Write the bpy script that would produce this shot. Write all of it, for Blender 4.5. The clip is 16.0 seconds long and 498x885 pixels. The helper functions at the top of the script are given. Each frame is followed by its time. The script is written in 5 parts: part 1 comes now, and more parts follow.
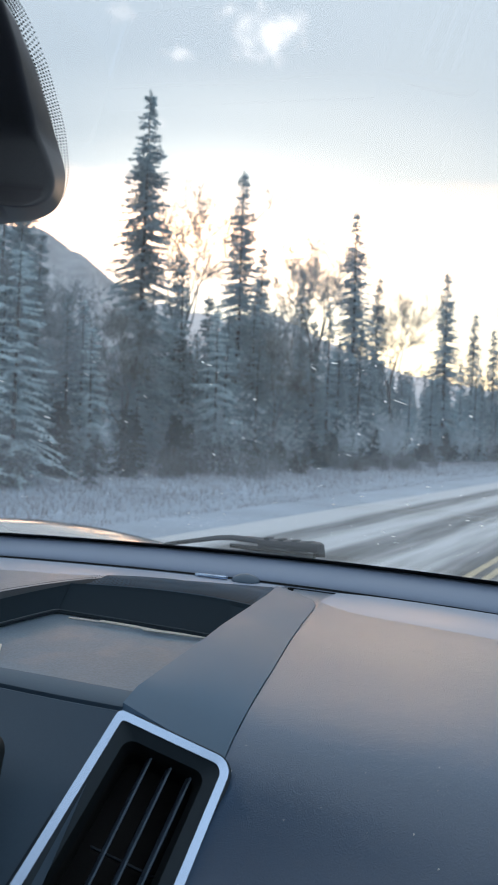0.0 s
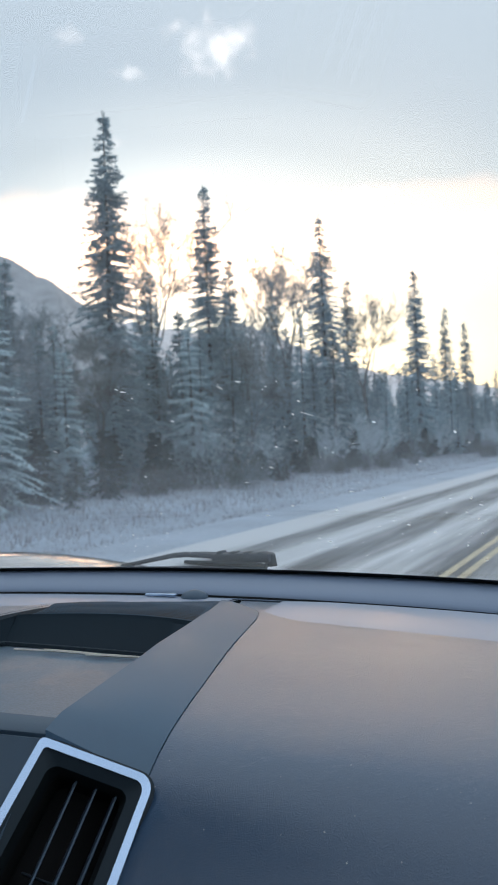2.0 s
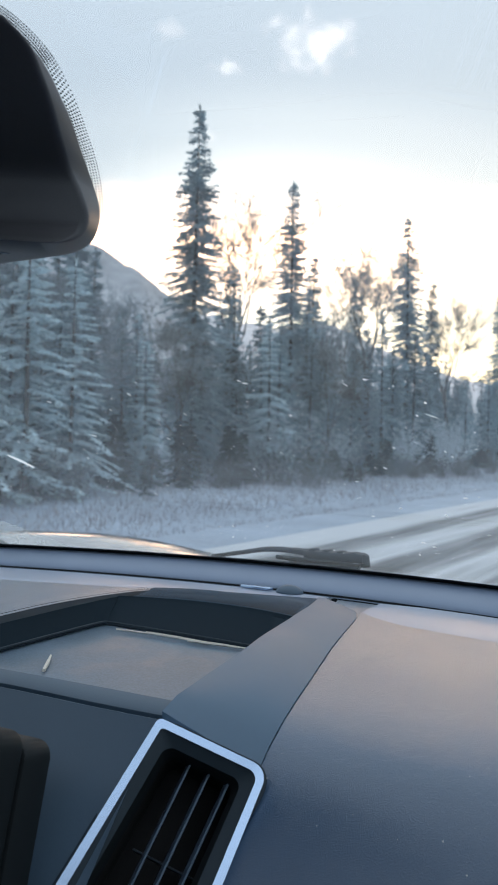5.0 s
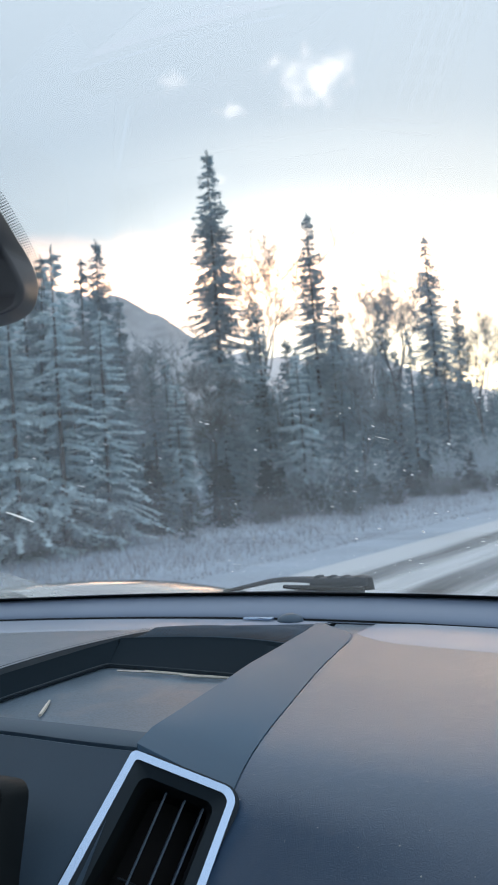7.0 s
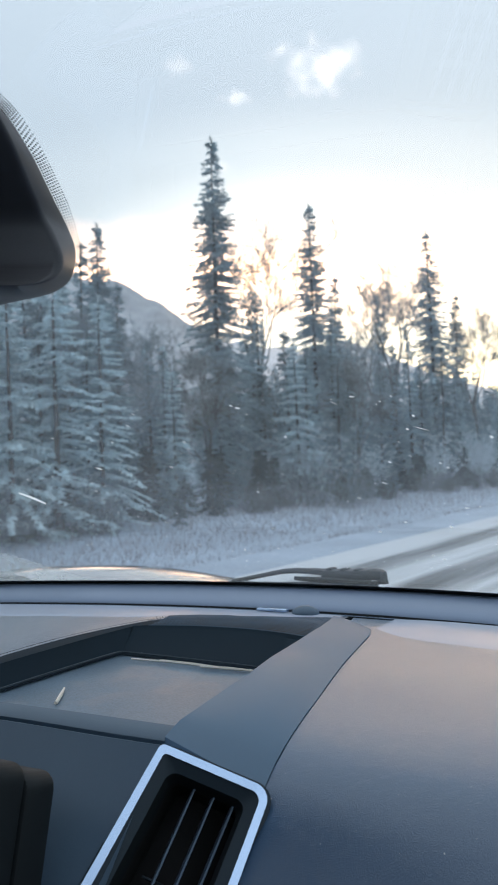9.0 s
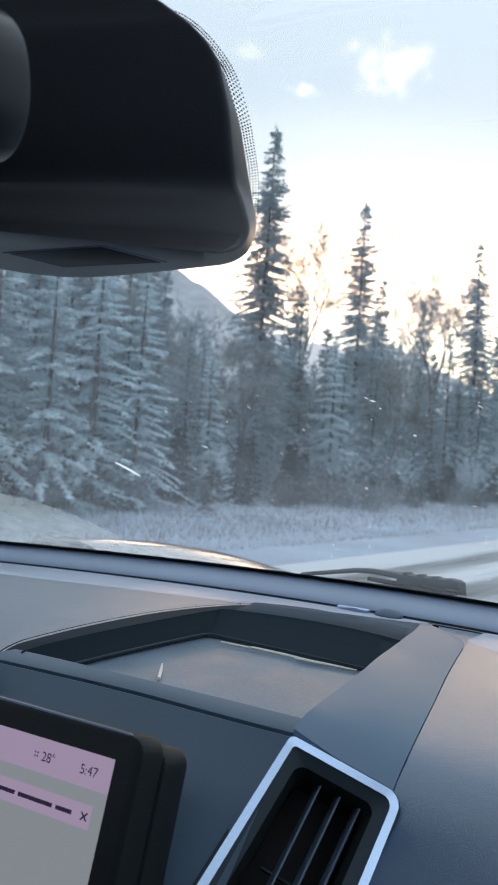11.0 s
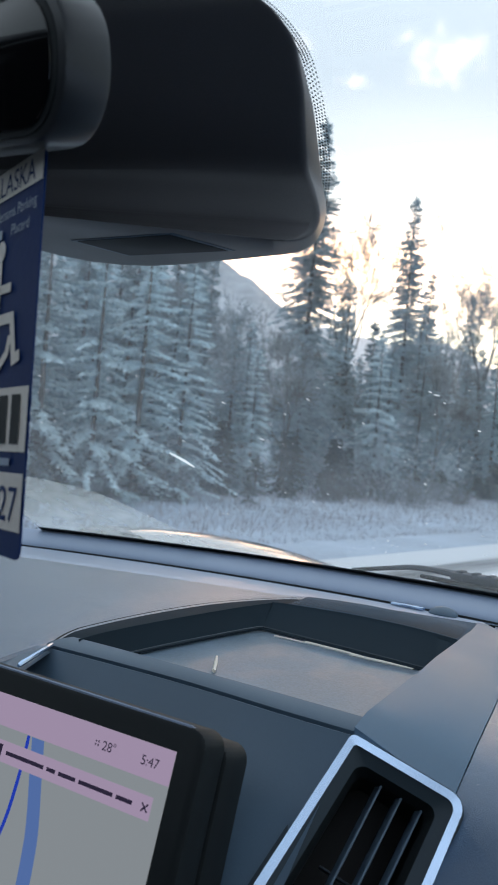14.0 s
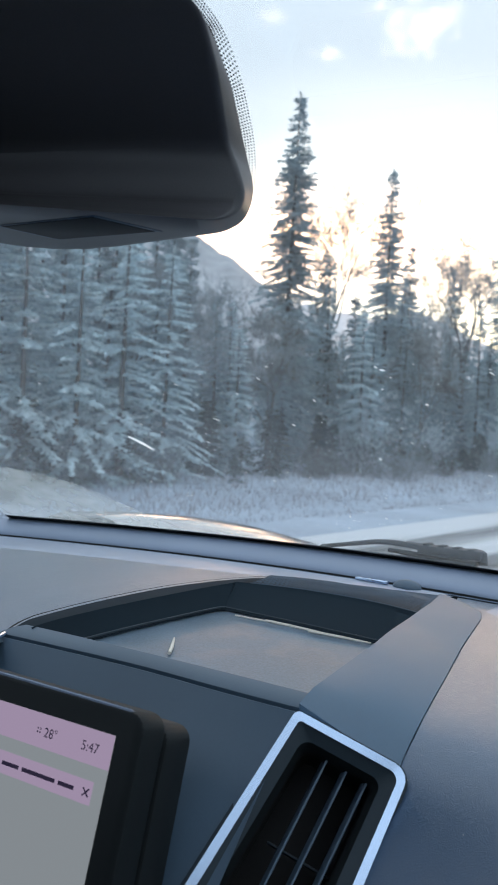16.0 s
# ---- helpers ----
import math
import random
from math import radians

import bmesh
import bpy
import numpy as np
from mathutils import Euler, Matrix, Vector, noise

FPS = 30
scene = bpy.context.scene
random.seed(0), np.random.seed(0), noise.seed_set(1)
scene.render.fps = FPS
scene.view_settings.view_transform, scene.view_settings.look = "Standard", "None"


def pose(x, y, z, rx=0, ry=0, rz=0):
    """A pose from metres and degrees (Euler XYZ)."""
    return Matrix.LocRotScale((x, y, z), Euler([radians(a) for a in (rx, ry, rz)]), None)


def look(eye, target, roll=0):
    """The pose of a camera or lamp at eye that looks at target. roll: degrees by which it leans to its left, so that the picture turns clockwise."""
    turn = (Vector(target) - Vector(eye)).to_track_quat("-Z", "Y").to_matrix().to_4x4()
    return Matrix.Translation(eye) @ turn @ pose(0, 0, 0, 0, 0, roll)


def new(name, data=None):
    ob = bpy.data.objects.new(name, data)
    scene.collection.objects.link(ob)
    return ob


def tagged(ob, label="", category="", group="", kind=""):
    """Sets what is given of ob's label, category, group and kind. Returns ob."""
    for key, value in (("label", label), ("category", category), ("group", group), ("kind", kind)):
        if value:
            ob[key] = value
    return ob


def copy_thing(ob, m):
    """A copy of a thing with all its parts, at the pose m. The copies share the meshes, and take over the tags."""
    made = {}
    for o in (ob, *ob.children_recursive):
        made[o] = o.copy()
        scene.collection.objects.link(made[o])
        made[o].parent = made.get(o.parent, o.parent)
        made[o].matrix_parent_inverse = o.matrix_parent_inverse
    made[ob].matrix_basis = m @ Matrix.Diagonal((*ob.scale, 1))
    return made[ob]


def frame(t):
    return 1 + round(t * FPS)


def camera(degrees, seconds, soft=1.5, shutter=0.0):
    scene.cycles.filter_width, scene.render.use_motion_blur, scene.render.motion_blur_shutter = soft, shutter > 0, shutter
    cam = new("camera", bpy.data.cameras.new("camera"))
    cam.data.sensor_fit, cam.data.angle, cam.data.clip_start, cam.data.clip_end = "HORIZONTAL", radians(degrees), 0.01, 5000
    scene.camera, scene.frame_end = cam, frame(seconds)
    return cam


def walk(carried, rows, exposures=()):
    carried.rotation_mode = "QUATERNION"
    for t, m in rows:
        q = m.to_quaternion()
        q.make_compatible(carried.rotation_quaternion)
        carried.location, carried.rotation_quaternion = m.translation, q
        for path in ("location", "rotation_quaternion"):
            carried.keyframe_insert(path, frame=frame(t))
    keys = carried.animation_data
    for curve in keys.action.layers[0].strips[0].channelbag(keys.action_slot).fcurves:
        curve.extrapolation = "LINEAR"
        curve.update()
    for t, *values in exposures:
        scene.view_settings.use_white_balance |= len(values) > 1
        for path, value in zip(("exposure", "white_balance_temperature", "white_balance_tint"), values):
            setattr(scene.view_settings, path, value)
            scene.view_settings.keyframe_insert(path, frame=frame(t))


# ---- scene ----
cam = camera(33.7, 16.0)
cam.data.dof.use_dof, cam.data.dof.focus_distance, cam.data.dof.aperture_fstop = True, 0.82, 20.0      # a phone focused on the dashboard
PATH = [
    (0, (0.022, -0.021, 1.613), (-0.904, 1.752, 1.596), 2.3),
    (0.5, (0.032, -0.035, 1.624), (-0.895, 1.737, 1.598), 0.9),
    (1, (0.125, -0.002, 1.619), (-0.773, 1.785, 1.608), -2.5),
    (1.5, (0.058, -0.032, 1.623), (-0.827, 1.762, 1.621), -1.3),
    (2, (0.089, -0.012, 1.621), (-0.796, 1.781, 1.629), -2.4),
    (2.5, (0.105, -0.006, 1.616), (-0.767, 1.794, 1.63), -2.8),
    (3, (0.034, -0.037, 1.621), (-0.851, 1.757, 1.638), 0.8),
    (3.5, (0.036, -0.039, 1.622), (-0.876, 1.742, 1.637), 1.9),
    (3.7, (0.045, -0.04, 1.62), (-0.866, 1.74, 1.64), 1.1),
    (5.8, (0.053, -0.028, 1.62), (-1.061, 1.633, 1.624), 1.1),
    (6, (0.057, -0.033, 1.622), (-1.069, 1.62, 1.635), 0.6),
    (6.5, (0.055, -0.038, 1.62), (-1.078, 1.611, 1.663), -0.7),
    (7, (0.133, -0.024, 1.619), (-0.983, 1.633, 1.707), -4.2),
    (7.5, (0.098, -0.021, 1.62), (-1.006, 1.644, 1.711), -3.3),
    (8, (0.081, -0.025, 1.622), (-1.024, 1.64, 1.694), -2.8),
    (8.5, (0.086, -0.021, 1.62), (-1.017, 1.646, 1.682), -2.6),
    (10.8, (0.018, -0.052, 1.616), (-1.138, 1.58, 1.665), 2.9),
    (11, (-0.008, -0.063, 1.614), (-1.172, 1.563, 1.654), 4.0),
    (11.5, (-0.019, -0.068, 1.614), (-1.201, 1.545, 1.631), 4.9),
    (12, (0.025, -0.038, 1.617), (-1.151, 1.579, 1.625), 3.1),
    (12.5, (0.02, -0.045, 1.618), (-1.165, 1.567, 1.632), 2.5),
    (13, (0.009, -0.05, 1.616), (-1.203, 1.541, 1.627), 2.7),
    (13.5, (0.026, -0.037, 1.616), (-1.203, 1.542, 1.627), 2.8),
    (14, (-0.026, -0.065, 1.612), (-1.274, 1.498, 1.627), 5.1),
    (14.5, (-0.034, -0.071, 1.613), (-1.296, 1.48, 1.606), 5.9),
    (15, (-0.017, -0.052, 1.615), (-1.279, 1.499, 1.594), 5.5),
    (15.5, (-0.028, -0.06, 1.614), (-1.284, 1.496, 1.587), 4.8),
    (16, (0.002, -0.04, 1.616), (-1.217, 1.546, 1.583), 3.1),
]
walk(cam, [(t, look(eye, target, roll)) for t, eye, target, roll in PATH], [(0, 1.45, 6020, 9.8), (1, 1.35, 6020, 9.8), (3.5, 1.5, 6020, 9.8), (8.5, 1.55, 6020, 9.8), (11, 1.73, 6020, 9.8), (16, 1.77, 6020, 9.8)])

# ---------------------------------------------------------------- world and light
SUN_AZ, SUN_EL = 19.0, 4.0          # degrees to the left of straight ahead, and above the horizon
world = bpy.data.worlds.new("sky")
scene.world = world
world.use_nodes = True
wn, wl = world.node_tree.nodes, world.node_tree.links
sky = wn.new("ShaderNodeTexSky")
sky.sky_type, sky.sun_disc = "NISHITA", False
sky.sun_elevation, sky.sun_rotation = radians(SUN_EL), radians(-SUN_AZ)
sky.altitude, sky.air_density, sky.dust_density, sky.ozone_density = 100, 1.0, 1.8, 3.0
veil = wn.new("ShaderNodeHueSaturation")      # thin high cloud takes colour out of the sky
veil.inputs["Saturation"].default_value, veil.inputs["Value"].default_value = 1.0, 0.25
wl.new(sky.outputs[0], veil.inputs["Color"])
haze = wn.new("ShaderNodeMix")                # and adds its own even light
haze.data_type, haze.blend_type = "RGBA", "ADD"
haze.inputs[0].default_value = 1.0
dome, tall_sky, lift = wn.new("ShaderNodeTexCoord"), wn.new("ShaderNodeSeparateXYZ"), wn.new("ShaderNodeValToRGB")     # thin overcast, brightest overhead
wl.new(dome.outputs["Generated"], tall_sky.inputs[0])
wl.new(tall_sky.outputs[2], lift.inputs[0])
lift.color_ramp.interpolation = "EASE"
lift.color_ramp.elements[0].position, lift.color_ramp.elements[0].color = 0.1, (0.375, 0.395, 0.365, 1)
lift.color_ramp.elements[1].position, lift.color_ramp.elements[1].color = 1.0, (0.88, 0.94, 0.96, 1)
gain = wn.new("ShaderNodeMix")
gain.data_type, gain.blend_type = "RGBA", "MULTIPLY"
gain.inputs[0].default_value, gain.inputs[7].default_value = 1.0, (2.7, 2.7, 2.7, 1)
wl.new(lift.outputs[0], gain.inputs[6])
wl.new(gain.outputs[2], haze.inputs[7])
wl.new(veil.outputs[0], haze.inputs[6])
wl.new(haze.outputs[2], wn["Background"].inputs[0])
wn["Background"].inputs[1].default_value = 0.15
sun = new("sun", bpy.data.lights.new("sun", "SUN"))
sun.data.energy, sun.data.angle, sun.data.color = 3.0, radians(1.5), (1.0, 0.42, 0.13)
sun.matrix_world = look((-math.sin(radians(SUN_AZ)) * 50, math.cos(radians(SUN_AZ)) * 50, 50 * math.tan(radians(SUN_EL))), (0, 0, 0))

# ---------------------------------------------------------------- materials


def material(name, color, rough=0.6, metal=0.0, spread=0.15, grain=200.0, bump=0.15, patch=6.0, dist=0.001, coat=0.0):
    """A surface with variation of colour at two scales, uneven gloss and fine relief."""
    m = bpy.data.materials.new(name)
    m.use_nodes = True
    n, l = m.node_tree.nodes, m.node_tree.links
    b = n["Principled BSDF"]
    co = n.new("ShaderNodeTexCoord")
    fine, big = n.new("ShaderNodeTexNoise"), n.new("ShaderNodeTexNoise")
    fine.inputs["Scale"].default_value, big.inputs["Scale"].default_value = grain, patch
    fine.inputs["Detail"].default_value = big.inputs["Detail"].default_value = 4
    l.new(co.outputs["Object"], fine.inputs["Vector"])
    l.new(co.outputs["Object"], big.inputs["Vector"])
    add = n.new("ShaderNodeMath")
    add.operation = "ADD"
    l.new(fine.outputs[0], add.inputs[0])
    l.new(big.outputs[0], add.inputs[1])
    span = n.new("ShaderNodeMapRange")
    span.inputs[1].default_value, span.inputs[2].default_value = 0.6, 1.4
    span.inputs[3].default_value, span.inputs[4].default_value = 1 - spread, 1 + spread
    l.new(add.outputs[0], span.inputs[0])
    mul = n.new("ShaderNodeMix")
    mul.data_type, mul.blend_type = "RGBA", "MULTIPLY"
    mul.inputs[0].default_value = 1
    mul.inputs[6].default_value = (*color, 1)
    l.new(span.outputs[0], mul.inputs[7])
    l.new(mul.outputs[2], b.inputs["Base Color"])
    gloss = n.new("ShaderNodeMapRange")
    gloss.inputs[1].default_value, gloss.inputs[2].default_value = 0.3, 0.7
    gloss.inputs[3].default_value, gloss.inputs[4].default_value = max(rough - 0.06, 0.02), min(rough + 0.06, 1)
    l.new(big.outputs[0], gloss.inputs[0])
    l.new(gloss.outputs[0], b.inputs["Roughness"])
    b.inputs["Metallic"].default_value = metal
    b.inputs["Coat Weight"].default_value = coat
    if bump:
        bp = n.new("ShaderNodeBump")
        bp.inputs["Strength"].default_value, bp.inputs["Distance"].default_value = bump, dist
        l.new(fine.outputs[0], bp.inputs["Height"])
        l.new(bp.outputs[0], b.inputs["Normal"])
    return m


def leather(name, color, rough):
    """Soft-touch grained dashboard skin: cells of leather grain in the relief, dust in the colour."""
    m = material(name, color, rough, spread=0.12, grain=900, bump=0, patch=9)
    n, l = m.node_tree.nodes, m.node_tree.links
    co = n.new("ShaderNodeTexCoord")
    v = n.new("ShaderNodeTexVoronoi")
    v.feature, v.inputs["Scale"].default_value = "DISTANCE_TO_EDGE", 560
    warp = n.new("ShaderNodeTexNoise")
    warp.inputs["Scale"].default_value = 60
    mixv = n.new("ShaderNodeMix")
    mixv.data_type = "VECTOR"
    mixv.inputs[0].default_value = 0.03
    l.new(co.outputs["Object"], warp.inputs["Vector"])
    l.new(co.outputs["Object"], mixv.inputs[4])
    l.new(warp.outputs["Color"], mixv.inputs[5])
    l.new(mixv.outputs[1], v.inputs["Vector"])
    bp = n.new("ShaderNodeBump")
    bp.inputs["Strength"].default_value, bp.inputs["Distance"].default_value = 0.4, 0.0012
    l.new(v.outputs["Distance"], bp.inputs["Height"])
    l.new(bp.outputs[0], n["Principled BSDF"].inputs["Normal"])
    fine_bp = n.new("ShaderNodeBump")
    fine_bp.inputs["Strength"].default_value, fine_bp.inputs["Distance"].default_value = 0.26, 0.0007
    l.new(v.outputs["Distance"], fine_bp.inputs["Height"])
    l.new(fine_bp.outputs[0], n["Principled BSDF"].inputs["Coat Normal"])
    n["Principled BSDF"].inputs["Sheen Weight"].default_value = 1.0        # fine dust on the skin
    n["Principled BSDF"].inputs["Sheen Roughness"].default_value = 0.18
    n["Principled BSDF"].inputs["IOR"].default_value = 1.3
    n["Principled BSDF"].inputs["Coat Weight"].default_value, n["Principled BSDF"].inputs["Coat Roughness"].default_value, n["Principled BSDF"].inputs["Coat IOR"].default_value = 1.0, 0.3, 1.74
    return m


def frosted(name, bare, frost, cover, through_light=0.0):
    """Foliage or wood with hoar frost: more on what faces up, uneven from twig to twig."""
    m = bpy.data.materials.new(name)
    m.use_nodes = True
    n, l = m.node_tree.nodes, m.node_tree.links
    b = n["Principled BSDF"]
    geo, co, info = n.new("ShaderNodeNewGeometry"), n.new("ShaderNodeTexCoord"), n.new("ShaderNodeObjectInfo")
    sep = n.new("ShaderNodeSeparateXYZ")
    l.new(geo.outputs["Normal"], sep.inputs[0])
    up = n.new("ShaderNodeMath")
    up.operation = "ABSOLUTE"
    l.new(sep.outputs[2], up.inputs[0])
    big = n.new("ShaderNodeTexNoise")
    big.inputs["Scale"].default_value, big.inputs["Detail"].default_value = 1.3, 5
    l.new(co.outputs["Object"], big.inputs["Vector"])
    total = None
    for sock, k in ((up.outputs[0], 0.35), (big.outputs[0], 0.9), (geo.outputs["Random Per Island"], 0.14), (info.outputs["Random"], 0.34)):
        mu = n.new("ShaderNodeMath")
        mu.operation, mu.inputs[1].default_value = "MULTIPLY", k
        l.new(sock, mu.inputs[0])
        if total:
            ad = n.new("ShaderNodeMath")
            ad.operation = "ADD"
            l.new(total, ad.inputs[0])
            l.new(mu.outputs[0], ad.inputs[1])
            total = ad.outputs[0]
        else:
            total = mu.outputs[0]
    ramp = n.new("ShaderNodeMapRange")
    ramp.inputs[1].default_value, ramp.inputs[2].default_value = 0.95 - cover, 1.8 - cover
    l.new(total, ramp.inputs[0])
    mix = n.new("ShaderNodeMix")
    mix.data_type = "RGBA"
    mix.inputs[6].default_value, mix.inputs[7].default_value = (*bare, 1), (*frost, 1)
    l.new(ramp.outputs[0], mix.inputs[0])
    l.new(mix.outputs[2], b.inputs["Base Color"])
    b.inputs["Roughness"].default_value = 0.85
    if through_light:
        tl, mx = n.new("ShaderNodeBsdfTranslucent"), n.new("ShaderNodeMixShader")
        mx.inputs[0].default_value = through_light
        l.new(mix.outputs[2], tl.inputs[0])
        l.new(b.outputs[0], mx.inputs[1])
        l.new(tl.outputs[0], mx.inputs[2])
        l.new(mx.outputs[0], n["Material Output"].inputs[0])
    return m


PAD = leather("dash_skin", (0.024, 0.06, 0.122), 0.4)
PANEL = material("panel_plastic", (0.058, 0.094, 0.138), 0.42, grain=1200, bump=0.2, dist=0.0003)
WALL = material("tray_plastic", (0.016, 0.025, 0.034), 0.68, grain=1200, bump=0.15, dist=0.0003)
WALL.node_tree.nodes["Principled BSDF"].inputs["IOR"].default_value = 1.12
DARK = material("duct_black", (0.004, 0.004, 0.005), 0.8, bump=0)
PLASTIC = material("dark_plastic", (0.022, 0.034, 0.046), 0.5, grain=1200, bump=0.2, dist=0.0003)
PLASTIC.node_tree.nodes["Principled BSDF"].inputs["IOR"].default_value = 1.35
STRIP = material("grained_strip", (0.062, 0.115, 0.18), 0.42, grain=1500, bump=0.25, dist=0.0003)
STRIP.node_tree.nodes["Principled BSDF"].inputs["IOR"].default_value = 1.55
BLACK = material("black_plastic", (0.008, 0.011, 0.013), 0.6, grain=900, bump=0.1, dist=0.0003)
BLACK.node_tree.nodes["Principled BSDF"].inputs["IOR"].default_value = 1.35
MAT = material("rubber_mat", (0.105, 0.15, 0.2), 0.4, spread=0.4, grain=500, bump=0.3, dist=0.0004, patch=10)
mn, ml = MAT.node_tree.nodes, MAT.node_tree.links
mc, mz, mr_ = mn.new("ShaderNodeTexCoord"), mn.new("ShaderNodeTexNoise"), mn.new("ShaderNodeMapRange")
mz.inputs["Scale"].default_value, mz.inputs["Detail"].default_value = 22, 12
mr_.inputs[1].default_value, mr_.inputs[2].default_value, mr_.inputs[4].default_value = 0.52, 0.75, 0.25
mm = mn.new("ShaderNodeMix")                 # brown grit trodden into the mat
mm.data_type, mm.inputs[7].default_value = "RGBA", (0.34, 0.26, 0.21, 1)
ml.new(mc.outputs["Object"], mz.inputs["Vector"])
ml.new(mz.outputs[0], mr_.inputs[0])
ml.new(mr_.outputs[0], mm.inputs[0])
ml.new(mn["Principled BSDF"].inputs["Base Color"].links[0].from_socket, mm.inputs[6])
ml.new(mm.outputs[2], mn["Principled BSDF"].inputs["Base Color"])
# base colour raised to stand for bright sky mirrored in the ledge
LEDGE = material("sky_sheen_ledge", (0.30, 0.34, 0.43), 0.34, spread=0.08, grain=700, bump=0.05, dist=0.0002)
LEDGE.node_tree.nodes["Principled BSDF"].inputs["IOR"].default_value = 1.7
TRIM = material("satin_trim", (0.17, 0.215, 0.30), 0.36, metal=0.2, spread=0.05, grain=400, bump=0.03, dist=0.0002)
CHROME = material("satin_chrome", (0.47, 0.59, 0.78), 0.2, metal=1.0, spread=0.03, grain=300, bump=0.02, dist=0.0001)
PAINT = material("car_paint", (0.3, 0.3, 0.31), 0.2, metal=0.25, spread=0.06, grain=60, bump=0.02, coat=0.8)
RUBBER = material("wiper_rubber", (0.008, 0.011, 0.014), 0.55)
HEADLINER = material("headliner_cloth", (0.33, 0.345, 0.37), 0.9, grain=700, bump=0.3)
HOUSING = material("housing_plastic", (0.078, 0.076, 0.082), 0.42, grain=1200, bump=0.15, dist=0.0003)
HOUSING.node_tree.nodes["Principled BSDF"].inputs["IOR"].default_value = 1.4
MIRROR_SHELL = material("mirror_shell", (0.022, 0.024, 0.028), 0.3, grain=900, bump=0.05, dist=0.0002)
MIRROR_SHELL.node_tree.nodes["Principled BSDF"].inputs["IOR"].default_value = 1.42
WOOD = material("wood_splinter", (0.7, 0.65, 0.57), 0.7, grain=300)
SPRUCE = frosted("frosted_needles", (0.018, 0.045, 0.045), (0.54, 0.68, 0.75), 0.52, 0.4)
TWIG = frosted("frosted_twigs", (0.08, 0.075, 0.07), (0.60, 0.68, 0.74), 0.30, 0.1)
LADEN = frosted("snow_laden_needles", (0.02, 0.05, 0.052), (0.69, 0.81, 0.855), 0.78, 0.35)
# undergrowth needles, coloured dark to stand for the shadow under the trees
SHADE = frosted("shade_needles", (0.015, 0.03, 0.028), (0.3, 0.36, 0.38), 0.1, 0.2)
WILLOW = frosted("hoar_frosted_willow", (0.14, 0.14, 0.14), (0.72, 0.8, 0.86), 0.75, 0.3)
BARK = frosted("frosted_bark", (0.07, 0.055, 0.045), (0.45, 0.47, 0.5), 0.25)
GRASS = frosted("frosted_grass", (0.28, 0.22, 0.17), (0.44, 0.49, 0.57), 0.6, 0.3)

# ---------------------------------------------------------------- building helpers


def thing(name, label, category, at=(0, 0, 0), group="", kind=""):
    ob = new(name)
    ob.location = at
    return tagged(ob, label, category, group, kind)


def part(name, bm, mat, parent=None, label="", smooth=True):
    me = bpy.data.meshes.new(name)
    bm.normal_update()
    bm.to_mesh(me)
    bm.free()
    if smooth:
        me.shade_smooth()
        me.set_sharp_from_angle(angle=radians(38))
    me.materials.append(mat)
    ob = new(name, me)
    if parent:
        ob.parent = parent
        at = Vector(parent.location)
        p = parent.parent
        while p:
            at += p.location
            p = p.parent
        me.transform(Matrix.Translation(-at))
    return tagged(ob, label)


def raw(name, verts, faces, mat, parent=None, label="", smooth=False):
    me = bpy.data.meshes.new(name)
    me.from_pydata(verts, [], faces)
    if smooth:
        me.shade_smooth()
    me.materials.append(mat)
    ob = new(name, me)
    if parent:
        ob.parent = parent
    return tagged(ob, label)


def sheet(rows, thick=0.0):
    """A skin through rows of points; with thick it gets a back, that far below."""
    bm = bmesh.new()
    grid = [[bm.verts.new(p) for p in r] for r in rows]
    for a, b in zip(grid, grid[1:]):
        for i in range(len(a) - 1):
            bm.faces.new((a[i], a[i + 1], b[i + 1], b[i]))
    bmesh.ops.recalc_face_normals(bm, faces=bm.faces)
    if thick:
        bmesh.ops.solidify(bm, geom=bm.faces[:], thickness=thick)
    return bm


def box(bm, m, sx, sy, sz, bevel=0.0, seg=2):
    """A bevelled block of that size, at the pose m, put into bm."""
    t = bmesh.new()
    bmesh.ops.create_cube(t, size=1, matrix=Matrix.Diagonal((sx, sy, sz, 1)))
    if bevel:
        bmesh.ops.bevel(t, geom=t.edges[:], offset=bevel, segments=seg, affect="EDGES", profile=0.5)
    bmesh.ops.transform(t, matrix=m, verts=t.verts[:])
    me = bpy.data.meshes.new("tmp")
    t.to_mesh(me)
    t.free()
    bm.from_mesh(me)
    bpy.data.meshes.remove(me)
    return bm


def prism(outline, depth, m, bevel=0.0):
    """An outline in x and y, made that thick along z (downward), at the pose m."""
    bm = bmesh.new()
    f = bm.faces.new([bm.verts.new((x, y, 0)) for x, y in outline])
    r = bmesh.ops.extrude_face_region(bm, geom=[f])
    bmesh.ops.translate(bm, vec=(0, 0, -depth), verts=[v for v in r["geom"] if isinstance(v, bmesh.types.BMVert)])
    bmesh.ops.recalc_face_normals(bm, faces=bm.faces)
    if bevel:
        bmesh.ops.bevel(bm, geom=bm.edges[:], offset=bevel, segments=2, affect="EDGES", profile=0.5)
    bmesh.ops.transform(bm, matrix=m, verts=bm.verts[:])
    return bm


def rounded(w, h, r, n=5):
    """A rounded rectangle from (0, 0) to (w, -h), as a loop of points."""
    out = []
    for cx, cy, a in ((w - r, -r, 90), (w - r, -h + r, 0), (r, -h + r, -90), (r, -r, -180)):
        for k in range(n + 1):
            b = radians(a - 90 * k / n)
            out.append((cx + r * math.cos(b), cy + r * math.sin(b)))
    return out


